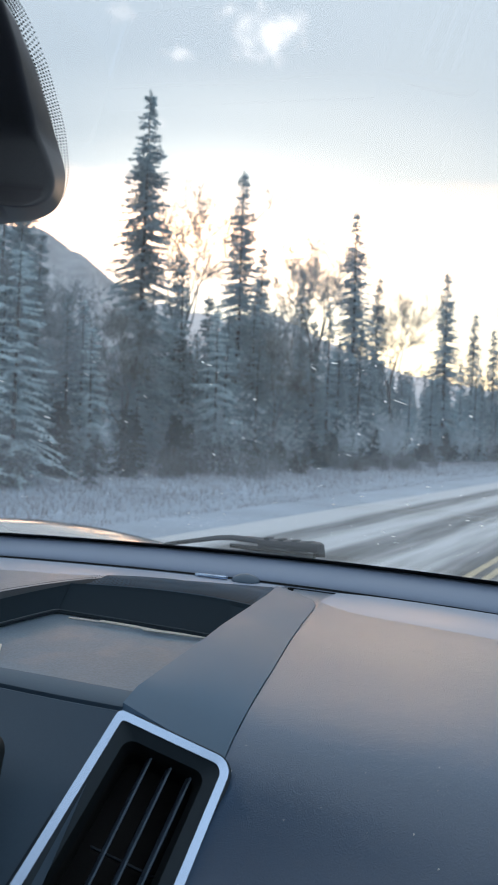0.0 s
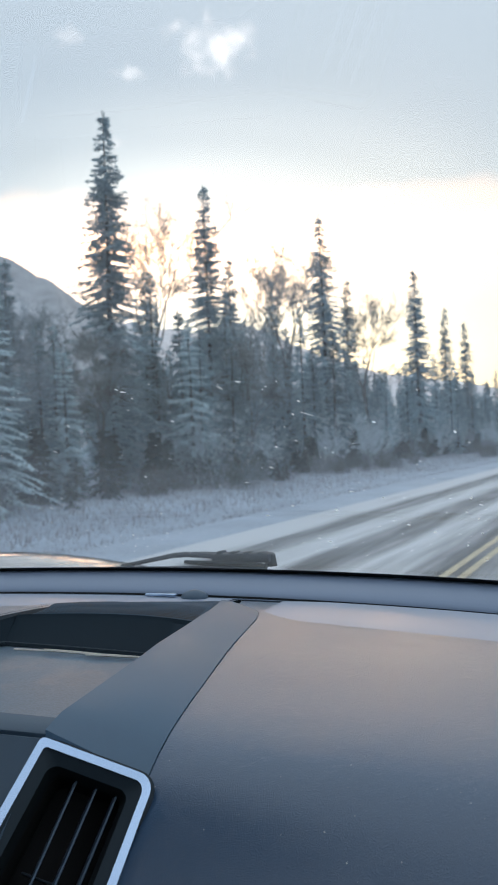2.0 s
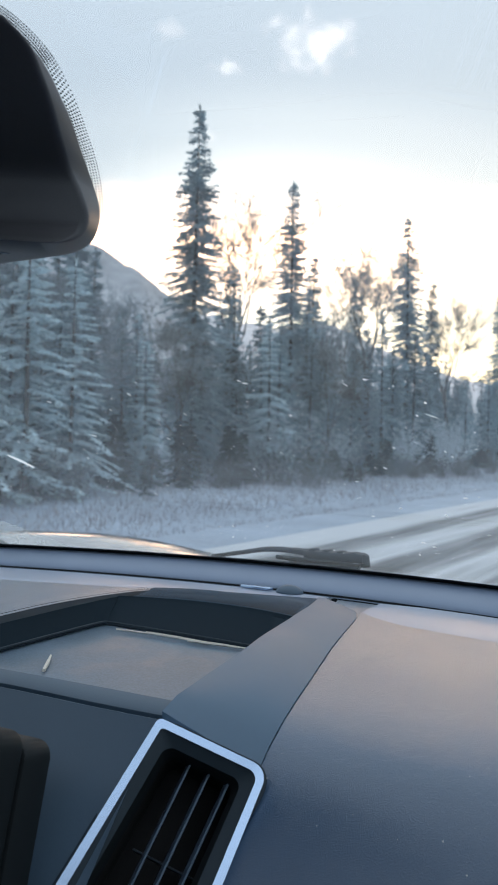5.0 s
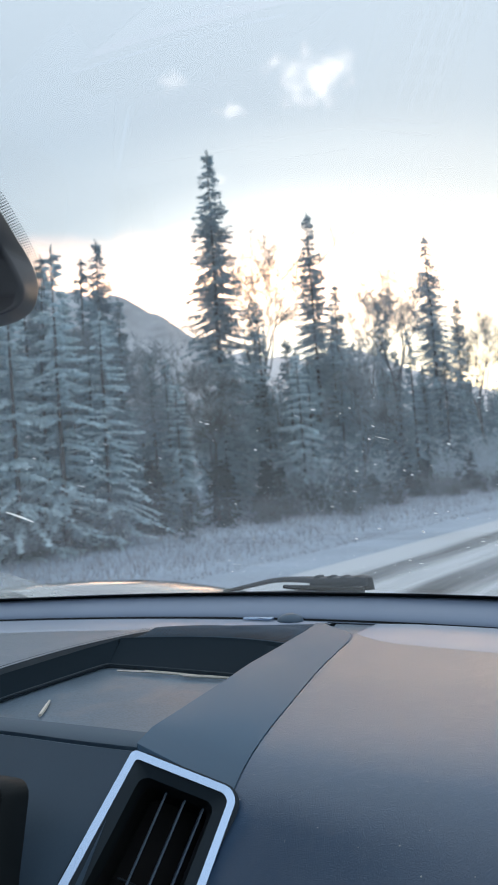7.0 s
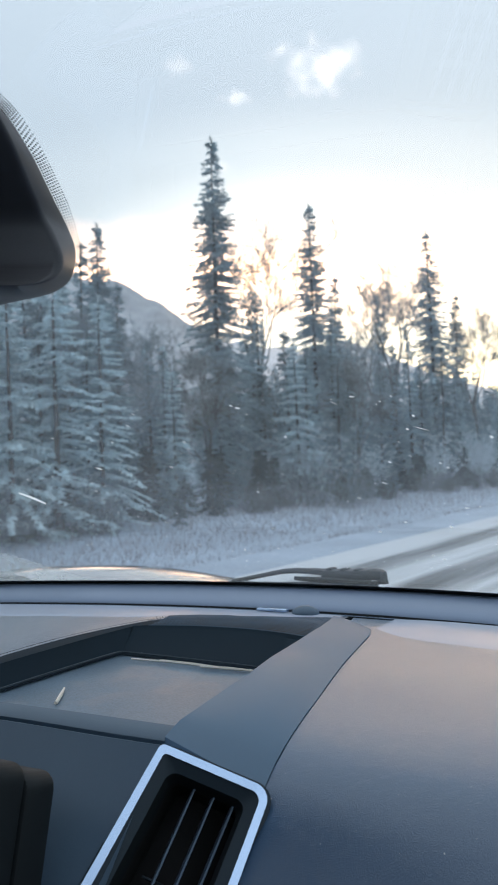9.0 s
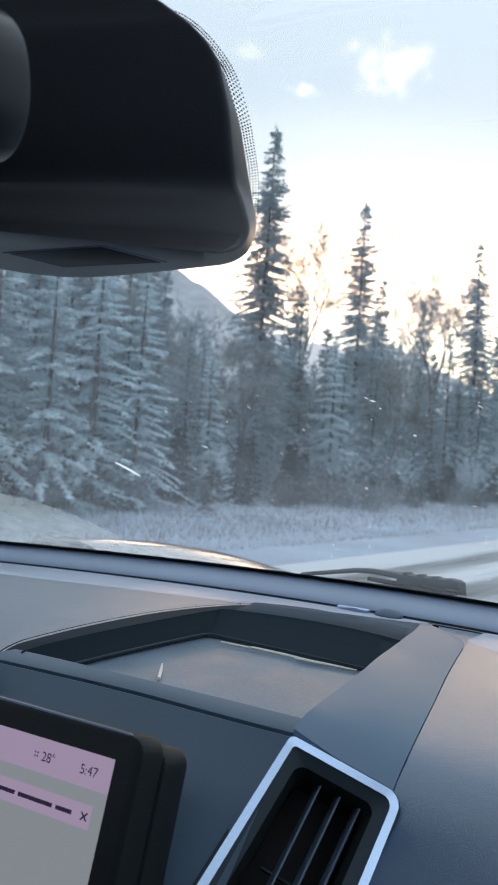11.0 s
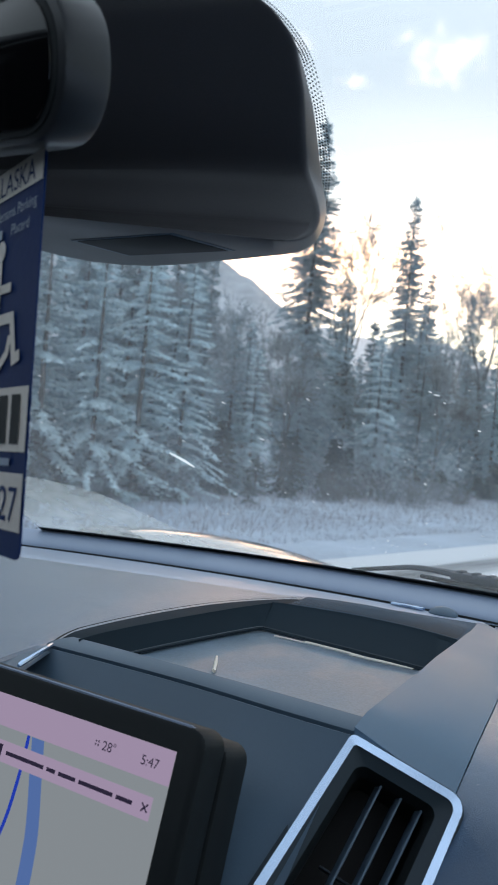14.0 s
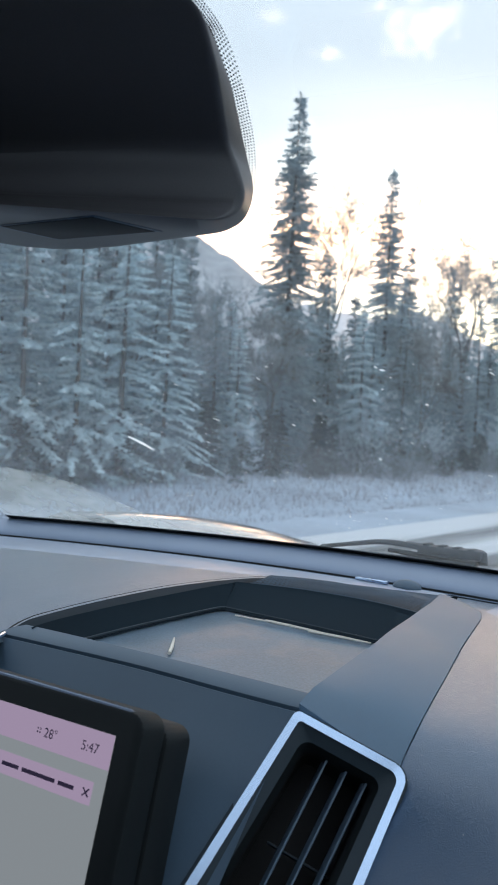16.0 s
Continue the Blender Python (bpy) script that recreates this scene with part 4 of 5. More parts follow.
gv, gf = [], []
rg = random.Random(5)
for k in range(420):
    x, y = rg.uniform(-0.36, 0.2), rg.uniform(0.40, 0.93)
    if x > seam_x(y) + 0.006:
        z, r, i = pad_z(y) + 0.0004, rg.choice((0.00025, 0.0003, 0.0004, 0.0006)), len(gv)
        dz = (pad_z(y + 0.001) - pad_z(y - 0.001)) / 0.002
        gv.extend([(x + r, y, z), (x, y + r, z + dz * r), (x - r, y, z), (x, y - r, z - dz * r)])
        gf.append((i, i + 1, i + 2, i + 3))
o = raw("grit", gv, gf, material("pale_grit", (0.45, 0.44, 0.42), 0.9, bump=0), None, "scattered pale grains of grit on the skin")
o.parent, o.matrix_parent_inverse = dash, Matrix.Translation(-dash.location)
tagged(o, kind="stuff")
part("underlay", sheet([[(x, y, 1.383 if y > 0.8 else 1.372) for x in (-1.2, -0.5, 0.4)] for y in (0.56, 0.75, 0.85)] + [[(x, y_base(x) + 0.02, 1.388) for x in (-1.2, -0.5, 0.4)]]), BLACK, dash)

# air vent with its satin surround
VU = Vector((0.079, 0.031, -0.032))
VD = Vector((-0.009, -0.05, -0.056)).normalized()
VW, VH = VU.length, 0.21
vx = VU.normalized()
vn = vx.cross(-VD).normalized()
vy = vn.cross(vx)
VENT = Matrix((( vx.x, vy.x, vn.x, -0.3315), (vx.y, vy.y, vn.y, 0.469), (vx.z, vy.z, vn.z, 1.409), (0, 0, 0, 1)))
vent = new("air_vent")
vent.parent = dash
tagged(vent, "tall air vent with a satin metal surround")


def ring(outer, inner, z0, z1, m):
    """A frame between two loops, its inner edge at another height."""
    bm = bmesh.new()
    loops = [[bm.verts.new((x, y, z)) for x, y in lp] for lp, z in ((outer, z0 - 0.006), (outer, z0), (inner, z1), (inner, z1 - 0.006))]
    for a, b in zip(loops, loops[1:]):
        for i in range(len(a)):
            bm.faces.new((a[i], a[(i + 1) % len(a)], b[(i + 1) % len(b)], b[i]))
    bmesh.ops.recalc_face_normals(bm, faces=bm.faces)
    bmesh.ops.transform(bm, matrix=m, verts=bm.verts[:])
    return bm


def inset(w, h, r, d):
    """The vent's outline drawn in by d; its inner side leans out towards the bottom."""
    loop = [(x + d, y - d) for x, y in rounded(w - 2 * d, h - 2 * d, max(r - d, 0.003))]
    tight = rounded(w - 2 * d, h - 2 * d, max(0.0045 - 0.3 * d, 0.002))
    if d < 0.006:
        loop[18:] = [(x + d, y - d) for x, y in tight[18:]]
    return [(x + (1 - x / VW) * 0.10 * y, y) for x, y in loop]


part("collar", ring(inset(VW, VH, 0.012, -0.003), inset(VW, VH, 0.012, 0.002), -0.004, -0.002, VENT), PLASTIC, vent)
part("surround", ring(inset(VW, VH, 0.012, 0.0), inset(VW, VH, 0.0135, 0.0058), 0.005, 0.0045, VENT), CHROME, vent, "satin metal vent surround")
part("bezel", ring(inset(VW, VH, 0.0135, 0.0058), inset(VW, VH, 0.0225, 0.0145), 0.003, -0.0015, VENT), PLASTIC, vent)
part("throat", ring(inset(VW, VH, 0.0225, 0.0145), inset(VW, VH, 0.0265, 0.0185), -0.0015, -0.013, VENT), BLACK, vent, "rounded black edge of the duct")
bm = bmesh.new()
well = inset(VW, VH, 0.0265, 0.0185)
a = [bm.verts.new((x, y, -0.014)) for x, y in well]
b = [bm.verts.new((x, y, -0.06)) for x, y in well]
for i in range(len(a)):
    bm.faces.new((a[i], a[(i + 1) % len(a)], b[(i + 1) % len(b)], b[i]))
bm.faces.new(b)
bmesh.ops.recalc_face_normals(bm, faces=bm.faces)
bmesh.ops.transform(bm, matrix=VENT, verts=bm.verts[:])
part("duct", bm, DARK, vent)
for k in range(3):
    bm = box(bmesh.new(), VENT @ pose(0.0315 + 0.016 * k, -VH / 2 + 0.005, -0.019, 0, 12, -1.5), 0.0017, VH - 0.046, 0.014, 0.0006)
    part("slat", bm, PANEL, vent)
for k in range(3):
    bm = box(bmesh.new(), VENT @ pose(VW / 2 + 0.001, -0.085 - 0.035 * k, -0.036), VW - 0.04, 0.0016, 0.012, 0.0006)
    part("cross_slat", bm, PLASTIC, vent)

# top of the driver-side vent, past the screen
part("left_vent_trim", tube([(-0.606, 0.374, 1.4095), (-0.608, 0.378, 1.4105), (-0.641, 0.436, 1.4115), (-0.643, 0.439, 1.411)], [0.0015, 0.0024, 0.0024, 0.0015], 8), CHROME, dash, "satin metal edge of the far vent")
part("left_vent_cheek", sheet([[(-0.603, 0.372, 1.403), (-0.640, 0.437, 1.406), (-0.648, 0.442, 1.4085)], [(-0.606, 0.360, 1.408), (-0.634, 0.40, 1.4095), (-0.650, 0.44, 1.4095)], [(-0.612, 0.340, 1.408), (-0.640, 0.395, 1.4085), (-0.655, 0.44, 1.4085)]]), PANEL, dash, "dark cheek beside the far vent")
# touchscreen
SU = Vector((0.191, 0.021, 0)).normalized()
SD = Vector((-0.006, -0.055, -0.2)).normalized()
sn = SU.cross(-SD).normalized()
sy = sn.cross(SU)
SCREEN = Matrix(((SU.x, sy.x, sn.x, -0.3815), (SU.y, sy.y, sn.y, 0.3346), (SU.z, sy.z, sn.z, 1.4122), (0, 0, 0, 1)))
SW, SH = 0.268, 0.17
screen = thing("touchscreen", "landscape touchscreen showing a road map in a dark bezel", "touchscreen", (-0.5, 0.34, 1.25))
part("bezel", prism([(x - SW - 0.016, y + 0.017) for x, y in rounded(SW + 0.036, SH + 0.034, 0.012)], 0.026, SCREEN @ pose(0, 0, -0.001), 0.003), BLACK, screen)
# highlight along the black bezel's top, made as a paler tube
part("top_edge", tube([SCREEN @ Vector((-SW - 0.006, 0.0165, -0.004)), SCREEN @ Vector((-0.10, 0.0168, -0.004)), SCREEN @ Vector((0.004, 0.0166, -0.004)), SCREEN @ Vector((0.010, 0.0155, -0.0045))], [0.0016, 0.0016, 0.0015, 0.0004], 8), TRIM, screen, "pale strip that draws the highlight on the bezel's top edge")
part("back", prism([(x - SW - 0.010, y + 0.010) for x, y in rounded(SW + 0.032, SH + 0.024, 0.012)], 0.03, SCREEN @ pose(0, 0, -0.027), 0.003), BLACK, screen)


def glow(name, color, power=1.0):
    m = bpy.data.materials.new(name)
    m.use_nodes = True
    b = m.node_tree.nodes["Principled BSDF"]
    b.inputs["Base Color"].default_value = (0.02, 0.02, 0.02, 1)
    b.inputs["Roughness"].default_value = 0.3
    b.inputs["Emission Color"].default_value = (*color, 1)
    b.inputs["Emission Strength"].default_value = power
    return m


def plate(x0, y0, x1, y1, lift, m):
    """A flat rectangle lying on a face, lifted by lift."""
    bm = bmesh.new()
    bm.faces.new([bm.verts.new(m @ Vector(p)) for p in ((x0, y0, lift), (x1, y0, lift), (x1, y1, lift), (x0, y1, lift))])
    return bm


def words(name, text, size, x, y, lift, m, mat, parent, align="LEFT"):
    cu = bpy.data.curves.new(name, "FONT")
    cu.body, cu.size, cu.align_x = text, size, align
    tmp = bpy.data.objects.new("tmp", cu)
    scene.collection.objects.link(tmp)
    me = bpy.data.meshes.new_from_object(tmp.evaluated_get(bpy.context.evaluated_depsgraph_get()))
    bpy.data.objects.remove(tmp)
    bm = bmesh.new()
    bm.from_mesh(me)
    bpy.data.meshes.remove(me)
    bmesh.ops.transform(bm, matrix=m @ Matrix.Translation((x, y, lift)), verts=bm.verts[:])
    return part(name, bm, mat, parent, smooth=False)


LIT = 0.17
K = 0.77
FACE = SCREEN @ Matrix.Diagonal((K, K, 1, 1))
display = part("display", plate(-SW / K, -SH / K, 0, 0, 0.0002, FACE), glow("map_grey", (0.40, 0.42, 0.42), LIT), screen, "grey lit map", False)
INK, PINK = glow("screen_ink", (0.03, 0.02, 0.05), LIT), glow("screen_pink", (0.58, 0.43, 0.58), LIT)
part("status_bar", plate(-SW / K, -0.0285, 0, 0, 0.0006, FACE), PINK, screen, "pink status bar", False)
part("banner", plate(-0.212, -0.0595, -0.012, -0.0405, 0.0006, FACE), PINK, screen, "pink route banner", False)
part("distance_tag", plate(-0.262, -0.0595, -0.213, -0.0405, 0.0006, FACE), glow("screen_navy", (0.02, 0.035, 0.08), LIT), screen, "", False)
words("clock", "5:47", 0.0115, -0.014, -0.0185, 0.001, FACE, INK, screen, "RIGHT")
words("temperature", "28\u00b0", 0.0115, -0.062, -0.0185, 0.001, FACE, INK, screen, "RIGHT")
words("distance", "40 mi", 0.011, -0.2165, -0.0535, 0.001, FACE, PINK, screen, "RIGHT")
for k in range(4):
    part("signal_dot", plate(-0.0865 + 0.003 * (k % 2), -0.0135 - 0.003 * (k // 2) , -0.0850 + 0.003 * (k % 2), -0.0120 - 0.003 * (k // 2), 0.001, FACE), INK, screen, "", False)
words("close_mark", "\u00d7", 0.018, -0.0185, -0.0565, 0.001, FACE, INK, screen, "CENTER")
for x0, x1 in ((-0.188, -0.138), (-0.134, -0.123), (-0.119, -0.098), (-0.094, -0.054), (-0.050, -0.032)):
    part("text_bar", plate(x0, -0.052, x1, -0.0485, 0.001, FACE), INK, screen, "", False)
part("flag_mark", plate(-0.206, -0.056, -0.194, -0.044, 0.001, FACE), INK, screen, "", False)


def ribbon(pts, wide, lift, m):
    return sheet([[tuple(m @ Vector((p.x - wide / 2, p.y, lift))), tuple(m @ Vector((p.x + wide / 2, p.y, lift)))] for p in smooth_line(pts, 6)])


part("route_line", ribbon([(-0.166, -0.029), (-0.165, -0.07), (-0.168, -0.11), (-0.181, -0.16)], 0.004, 0.0004, FACE), glow("route_blue", (0.02, 0.06, 0.6), LIT), screen, "blue route line", False)
part("river", ribbon([(-0.154, -0.029), (-0.145, -0.06), (-0.131, -0.11), (-0.125, -0.165)], 0.016, 0.0003, FACE), glow("river_blue", (0.14, 0.24, 0.55), LIT), screen, "blue river on the map", False)
for x0, x1 in ((-0.235, -0.219), (-0.208, -0.196)):
    part("text_bar", plate(x0, -0.127, x1, -0.122, 0.001, FACE), INK, screen, "", False)
part("round_mark", prism([(-0.252 + 0.008 * math.cos(k * 0.4), -0.0145 + 0.008 * math.sin(k * 0.4)) for k in range(16)], 0.0002, FACE @ pose(0, 0, 0.001)), INK, screen)

# windscreen, its dust and the dotted band round the mirror mount


def clear_glass():
    m = bpy.data.materials.new("windscreen_glass")
    m.use_nodes = True
    n, l = m.node_tree.nodes, m.node_tree.links
    n.remove(n["Principled BSDF"])
    tr, gl, mx = n.new("ShaderNodeBsdfTransparent"), n.new("ShaderNodeBsdfGlossy"), n.new("ShaderNodeMixShader")
    tr.inputs[0].default_value = (0.96, 0.98, 0.98, 1)
    gl.inputs["Roughness"].default_value = 0.02
    mx.inputs[0].default_value = 0.13
    l.new(tr.outputs[0], mx.inputs[1])
    l.new(gl.outputs[0], mx.inputs[2])
    veil, mv = n.new("ShaderNodeBsdfTranslucent"), n.new("ShaderNodeMixShader")     # winter road film over the whole pane
    veil.inputs[0].default_value, mv.inputs[0].default_value = (0.88, 0.92, 0.95, 1), 0.075
    l.new(mx.outputs[0], mv.inputs[1])
    l.new(veil.outputs[0], mv.inputs[2])
    l.new(mv.outputs[0], n["Material Output"].inputs[0])
    return m


wind = thing("windscreen", "slightly dusty laminated car windscreen", "windscreen", (CX, 1.1, 1.43))
gx = [-1.25 + 1.75 * k / 28 for k in range(29)]


def glass_pt(x, f, off=0.0):
    """A point of the glass: f from its foot (0) to its top (1), off towards the cabin."""
    y = y_glass(x) - 0.95 * f * (1 - 0.04 * f)
    return (x * (1 - 0.08 * f) + CX * 0.08 * f, y - off * 0.5, z_glass(x, y) - off * 0.86)


pane = part("pane", sheet([[glass_pt(x, k / 14) for x in gx] for k in range(15)]), clear_glass(), wind, "clear curved glass")
pane.visible_shadow = False


def backlit(name, color, share):
    """Dust that shows bright against the light behind it."""
    m = material(name, color, 0.8, bump=0)
    n, l = m.node_tree.nodes, m.node_tree.links
    tl, mx = n.new("ShaderNodeBsdfTranslucent"), n.new("ShaderNodeMixShader")
    tl.inputs[0].default_value, mx.inputs[0].default_value = (*color, 1), share
    l.new(n["Principled BSDF"].outputs[0], mx.inputs[1])
    l.new(tl.outputs[0], mx.inputs[2])
    l.new(mx.outputs[0], n["Material Output"].inputs[0])
    return m


DUST = backlit("dust_specks", (0.98, 0.98, 0.97), 0.97)
sv, sf = [], []
rs = random.Random(77)


def speck(x, f, long, wide, ang, off=0.002):
    c = Vector(glass_pt(x, f, off))
    u = Vector((1, 0, 0))
    v = (Vector(glass_pt(x, f + 0.01, off)) - c).normalized()
    d = u * math.cos(ang) + v * math.sin(ang)
    e = u * -math.sin(ang) + v * math.cos(ang)
    i = len(sv)
    n = 7
    for k in range(n):
        a, q = 2 * math.pi * k / n, rs.uniform(0.55, 1.1)
        sv.append(tuple(c + d * (long * q * math.cos(a)) + e * (wide * q * math.sin(a))))
    sf.append(tuple(range(i, i + n)))


def on_glass(px, pz):
    """Glass coordinates of a speck at x, z."""
    return px, (pz - 1.43) / 0.57 / 0.95


for k in range(460):
    f = 0.07 + 0.42 * rs.random() ** 1.25
    s = rs.choice((0.0006, 0.0007, 0.0009, 0.0011, 0.0014, 0.0022))
    speck(rs.uniform(-1.15, 0.1), f, s * rs.uniform(1, 1.9), s * rs.uniform(0.5, 0.95), rs.uniform(1.2, 3.2))
for x, z, L, w, a in ((-0.824, 1.5936, 0.026, 0.006, 2.1), (-0.66, 1.63, 0.006, 0.0022, 2.6), (-0.409, 1.614, 0.003, 0.0015, 2.2), (-0.2, 1.655, 0.010, 0.0009, 2.5), (-0.27, 1.683, 0.005, 0.0012, 2.2), (-0.288, 1.60, 0.004, 0.0014, 2.3)):
    speck(x, on_glass(x, z)[1], L, w, a)
raw("dust", sv, sf, DUST, None)
o = bpy.context.scene.objects["dust"]
o.parent, o.matrix_parent_inverse = wind, Matrix.Translation(-wind.location)
tagged(o, "specks of dust and small scratches on the glass", kind="stuff")
part("black_edge", sheet([[glass_pt(x, -0.005, 0.004) for x in gx], [glass_pt(x, 0.019, 0.004) for x in gx]]), BLACK, wind)

# dusty corner that the wipers miss
FILM = bpy.data.materials.new("dust_film")
FILM.use_nodes = True
fn, fl = FILM.node_tree.nodes, FILM.node_tree.links
fn.remove(fn["Principled BSDF"])
fb, ft, fm, fz = fn.new("ShaderNodeBsdfTranslucent"), fn.new("ShaderNodeBsdfTransparent"), fn.new("ShaderNodeMixShader"), fn.new("ShaderNodeTexNoise")
fb.inputs[0].default_value = (0.62, 0.66, 0.66, 1)
fz.inputs["Scale"].default_value, fz.inputs["Detail"].default_value = 22, 6
fr = fn.new("ShaderNodeMapRange")
fr.inputs[1].default_value, fr.inputs[2].default_value, fr.inputs[3].default_value, fr.inputs[4].default_value = 0.3, 0.7, 0.24, 0.42
fc = fn.new("ShaderNodeTexCoord")
fl.new(fc.outputs["Object"], fz.inputs["Vector"])
fl.new(fz.outputs[0], fr.inputs[0])
fl.new(fr.outputs[0], fm.inputs[0])
fl.new(ft.outputs[0], fm.inputs[1])
fl.new(fb.outputs[0], fm.inputs[2])
fl.new(fm.outputs[0], fn["Material Output"].inputs[0])
FILM_EDGE = [(-1.30, 0.215), (-1.174, 0.208), (-1.115, 0.196), (-1.07, 0.185), (-1.04, 0.166), (-1.012, 0.135), (-0.987, 0.098), (-0.967, 0.071), (-0.945, 0.034), (-0.93, 0.013)]      # the sweep of the blade
fxs = [-1.25 + 0.32 * k / 40 for k in range(41)]
film = part("dust_film", sheet([[glass_pt(x, 0.012 + (blend(FILM_EDGE, x) - 0.012) * j / 6, 0.003) for x in fxs] for j in range(7)]), FILM, wind, "pale film of road dust in the unwiped corner")
film.visible_shadow = False

# dotted ceramic band round the mirror mount
band = smooth_line([(-0.362, 0.300), (-0.347, 0.310), (-0.3385, 0.322), (-0.334, 0.338), (-0.3345, 0.354), (-0.3425, 0.38), (-0.3515, 0.40), (-0.3612, 0.42), (-0.374, 0.44), (-0.389, 0.459), (-0.407, 0.475)], 9)
dv, df = [], []
for i, p in enumerate(band[:-1]):
    nxt = band[i + 1]
    d = (nxt - p).normalized()
    side = Vector((-d.y, d.x))
    for j in range(9):
        size = 0.00068 + 0.00005 * j
        c = p + side * (0.0021 * j + 0.0004) + (nxt - p) * (0.5 if j % 2 else 0)
        k = len(dv)
        for a in range(6):
            x, y = c.x + size * math.cos(a * 1.047), c.y + size * math.sin(a * 1.047)
            dv.append((x, y - 0.001, z_glass(x, y) - 0.0017))
        df.append(tuple(range(k, k + 6)))
o = raw("dotted_band", dv, df, BLACK, None, "band of small black dots printed on the glass")
o.parent, o.matrix_parent_inverse = wind, Matrix.Translation(-wind.location)
tagged(o, kind="stuff")

# sensor housing behind the mirror
HX = -0.485
house = thing("sensor_housing", "black plastic sensor housing fixed behind the mirror", "sensor housing", (-0.48, 0.4, 1.78))
LEVELS = [(1.7555, -0.3925, 0.414, 0.318), (1.757, -0.386, 0.424, 0.306), (1.762, -0.381, 0.436, 0.297), (1.772, -0.3765, 0.446, 0.288), (1.79, -0.3705, 0.447, 0.277), (1.808, -0.3695, 0.440, 0.266), (1.822, -0.3573, 0.4155, 0.257),
          (1.836, -0.345, 0.391, 0.248), (1.848, -0.3375, 0.372, 0.236), (1.857, -0.333, 0.357, 0.228), (1.867, -0.336, 0.338, 0.214), (1.876, -0.3465, 0.324, 0.20), (1.9, -0.3795, 0.2775, 0.165), (1.93, -0.4095, 0.23, 0.12), (1.96, -0.43, 0.18, 0.08)]
LEVELS = smooth_line(LEVELS, 4)
rows = []
FLANK = [(1.7555, -0.1), (1.765, 0.0), (1.778, 0.2), (1.792, 0.7), (1.81, 1.0), (1.83, 0.75), (1.86, 0.35), (1.9, 0.15), (1.96, 0.15)]      # width of the facet along the outer edge


def rounded_corner(a, b, c, r, n=5):
    """Points of a curve that cuts the corner b between a and c."""
    p, q = b + (a - b).normalized() * min(r, (a - b).length * 0.48), b + (c - b).normalized() * min(r, (c - b).length * 0.48)
    return [p * (1 - t) ** 2 + b * 2 * t * (1 - t) + q * t * t for t in (k / n for k in range(n + 1))]


for z, xr, yf, yr in LEVELS:
    g, xl, xr = blend(FLANK, z), 2 * HX - xr, xr - 0.003
    yf -= 0.007
    xr -= blend([(1.80, 0.0), (1.84, 0.003), (1.87, 0.008), (1.96, 0.012)], z)
    w = 0.002 + 0.015 * g
    crease = Vector((xr + 0.0248 - 0.78 * w, yf - 0.0312 - 0.62 * w))
    lean = blend([(1.7555, 0.9), (1.775, 0.65), (1.81, 0.42), (1.96, 0.42)], z)
    ring_pts = [Vector((xl, yf)), Vector((xr, yf)), crease, Vector((xl, crease.y - lean * (crease.x - xl)))]
    loop = []
    for k, r in enumerate((0.09, 0.008, 0.006, 0.01)):
        loop += rounded_corner(ring_pts[k - 1], ring_pts[k], ring_pts[(k + 1) % 4], r)
    rows.append([(p.x, p.y, z) for p in loop] + [(loop[0].x, loop[0].y, z)])
bm = sheet(rows)
bm.verts.ensure_lookup_table()
bm.faces.new([bm.verts[i] for i in range(len(rows[0]) - 1)])
bmesh.ops.remove_doubles(bm, verts=bm.verts[:], dist=1e-6)
bmesh.ops.recalc_face_normals(bm, faces=bm.faces)
part("shell", bm, HOUSING, house, "matt black housing shell")
LENS = [(-0.523, 0.323), (-0.430, 0.336), (-0.418, 0.390), (-0.515, 0.374)]
part("lens_frame", prism(LENS, 0.0012, Matrix.Translation((0, 0, 1.7562)), 0.0003), PANEL, house)
part("lens", prism([(x * 0.92 - 0.0378, y * 0.92 + 0.0285) for x, y in LENS], 0.0012, Matrix.Translation((0, 0, 1.7558)), 0.0003), BLACK, house, "smoked sensor window")

# rear-view mirror
mirror = thing("rear_view_mirror", "black-framed rear-view mirror hanging from the windscreen", "mirror", (-0.45, 0.19, 1.82))
MIR = pose(-0.4585, 0.178, 1.80, 103, 0, 0) @ pose(0, 0, 0, 0, -8, -6)
part("frame", prism([(x - 0.125, y + 0.037) for x, y in rounded(0.25, 0.074, 0.034, 7)], 0.026, MIR, 0.0028), MIRROR_SHELL, mirror)
part("inner_rim", prism([(x - 0.119, y + 0.033) for x, y in rounded(0.238, 0.066, 0.030, 6)], 0.003, MIR @ pose(0, 0, 0.001), 0.0008), BLACK, mirror)
GLASS = material("dimmed_mirror_glass", (0.003, 0.003, 0.004), 0.03, spread=0.02, bump=0)
part("mirror_glass", prism([(x - 0.115, y + 0.030) for x, y in rounded(0.23, 0.060, 0.027, 6)], 0.002, MIR @ pose(0, 0, 0.0022), 0.0004), GLASS, mirror, "silvered glass")
part("stalk", tube([(-0.46, 0.20, 1.80), (-0.47, 0.25, 1.83), (-0.48, 0.30, 1.87)], [0.012, 0.011, 0.014]), HOUSING, mirror)

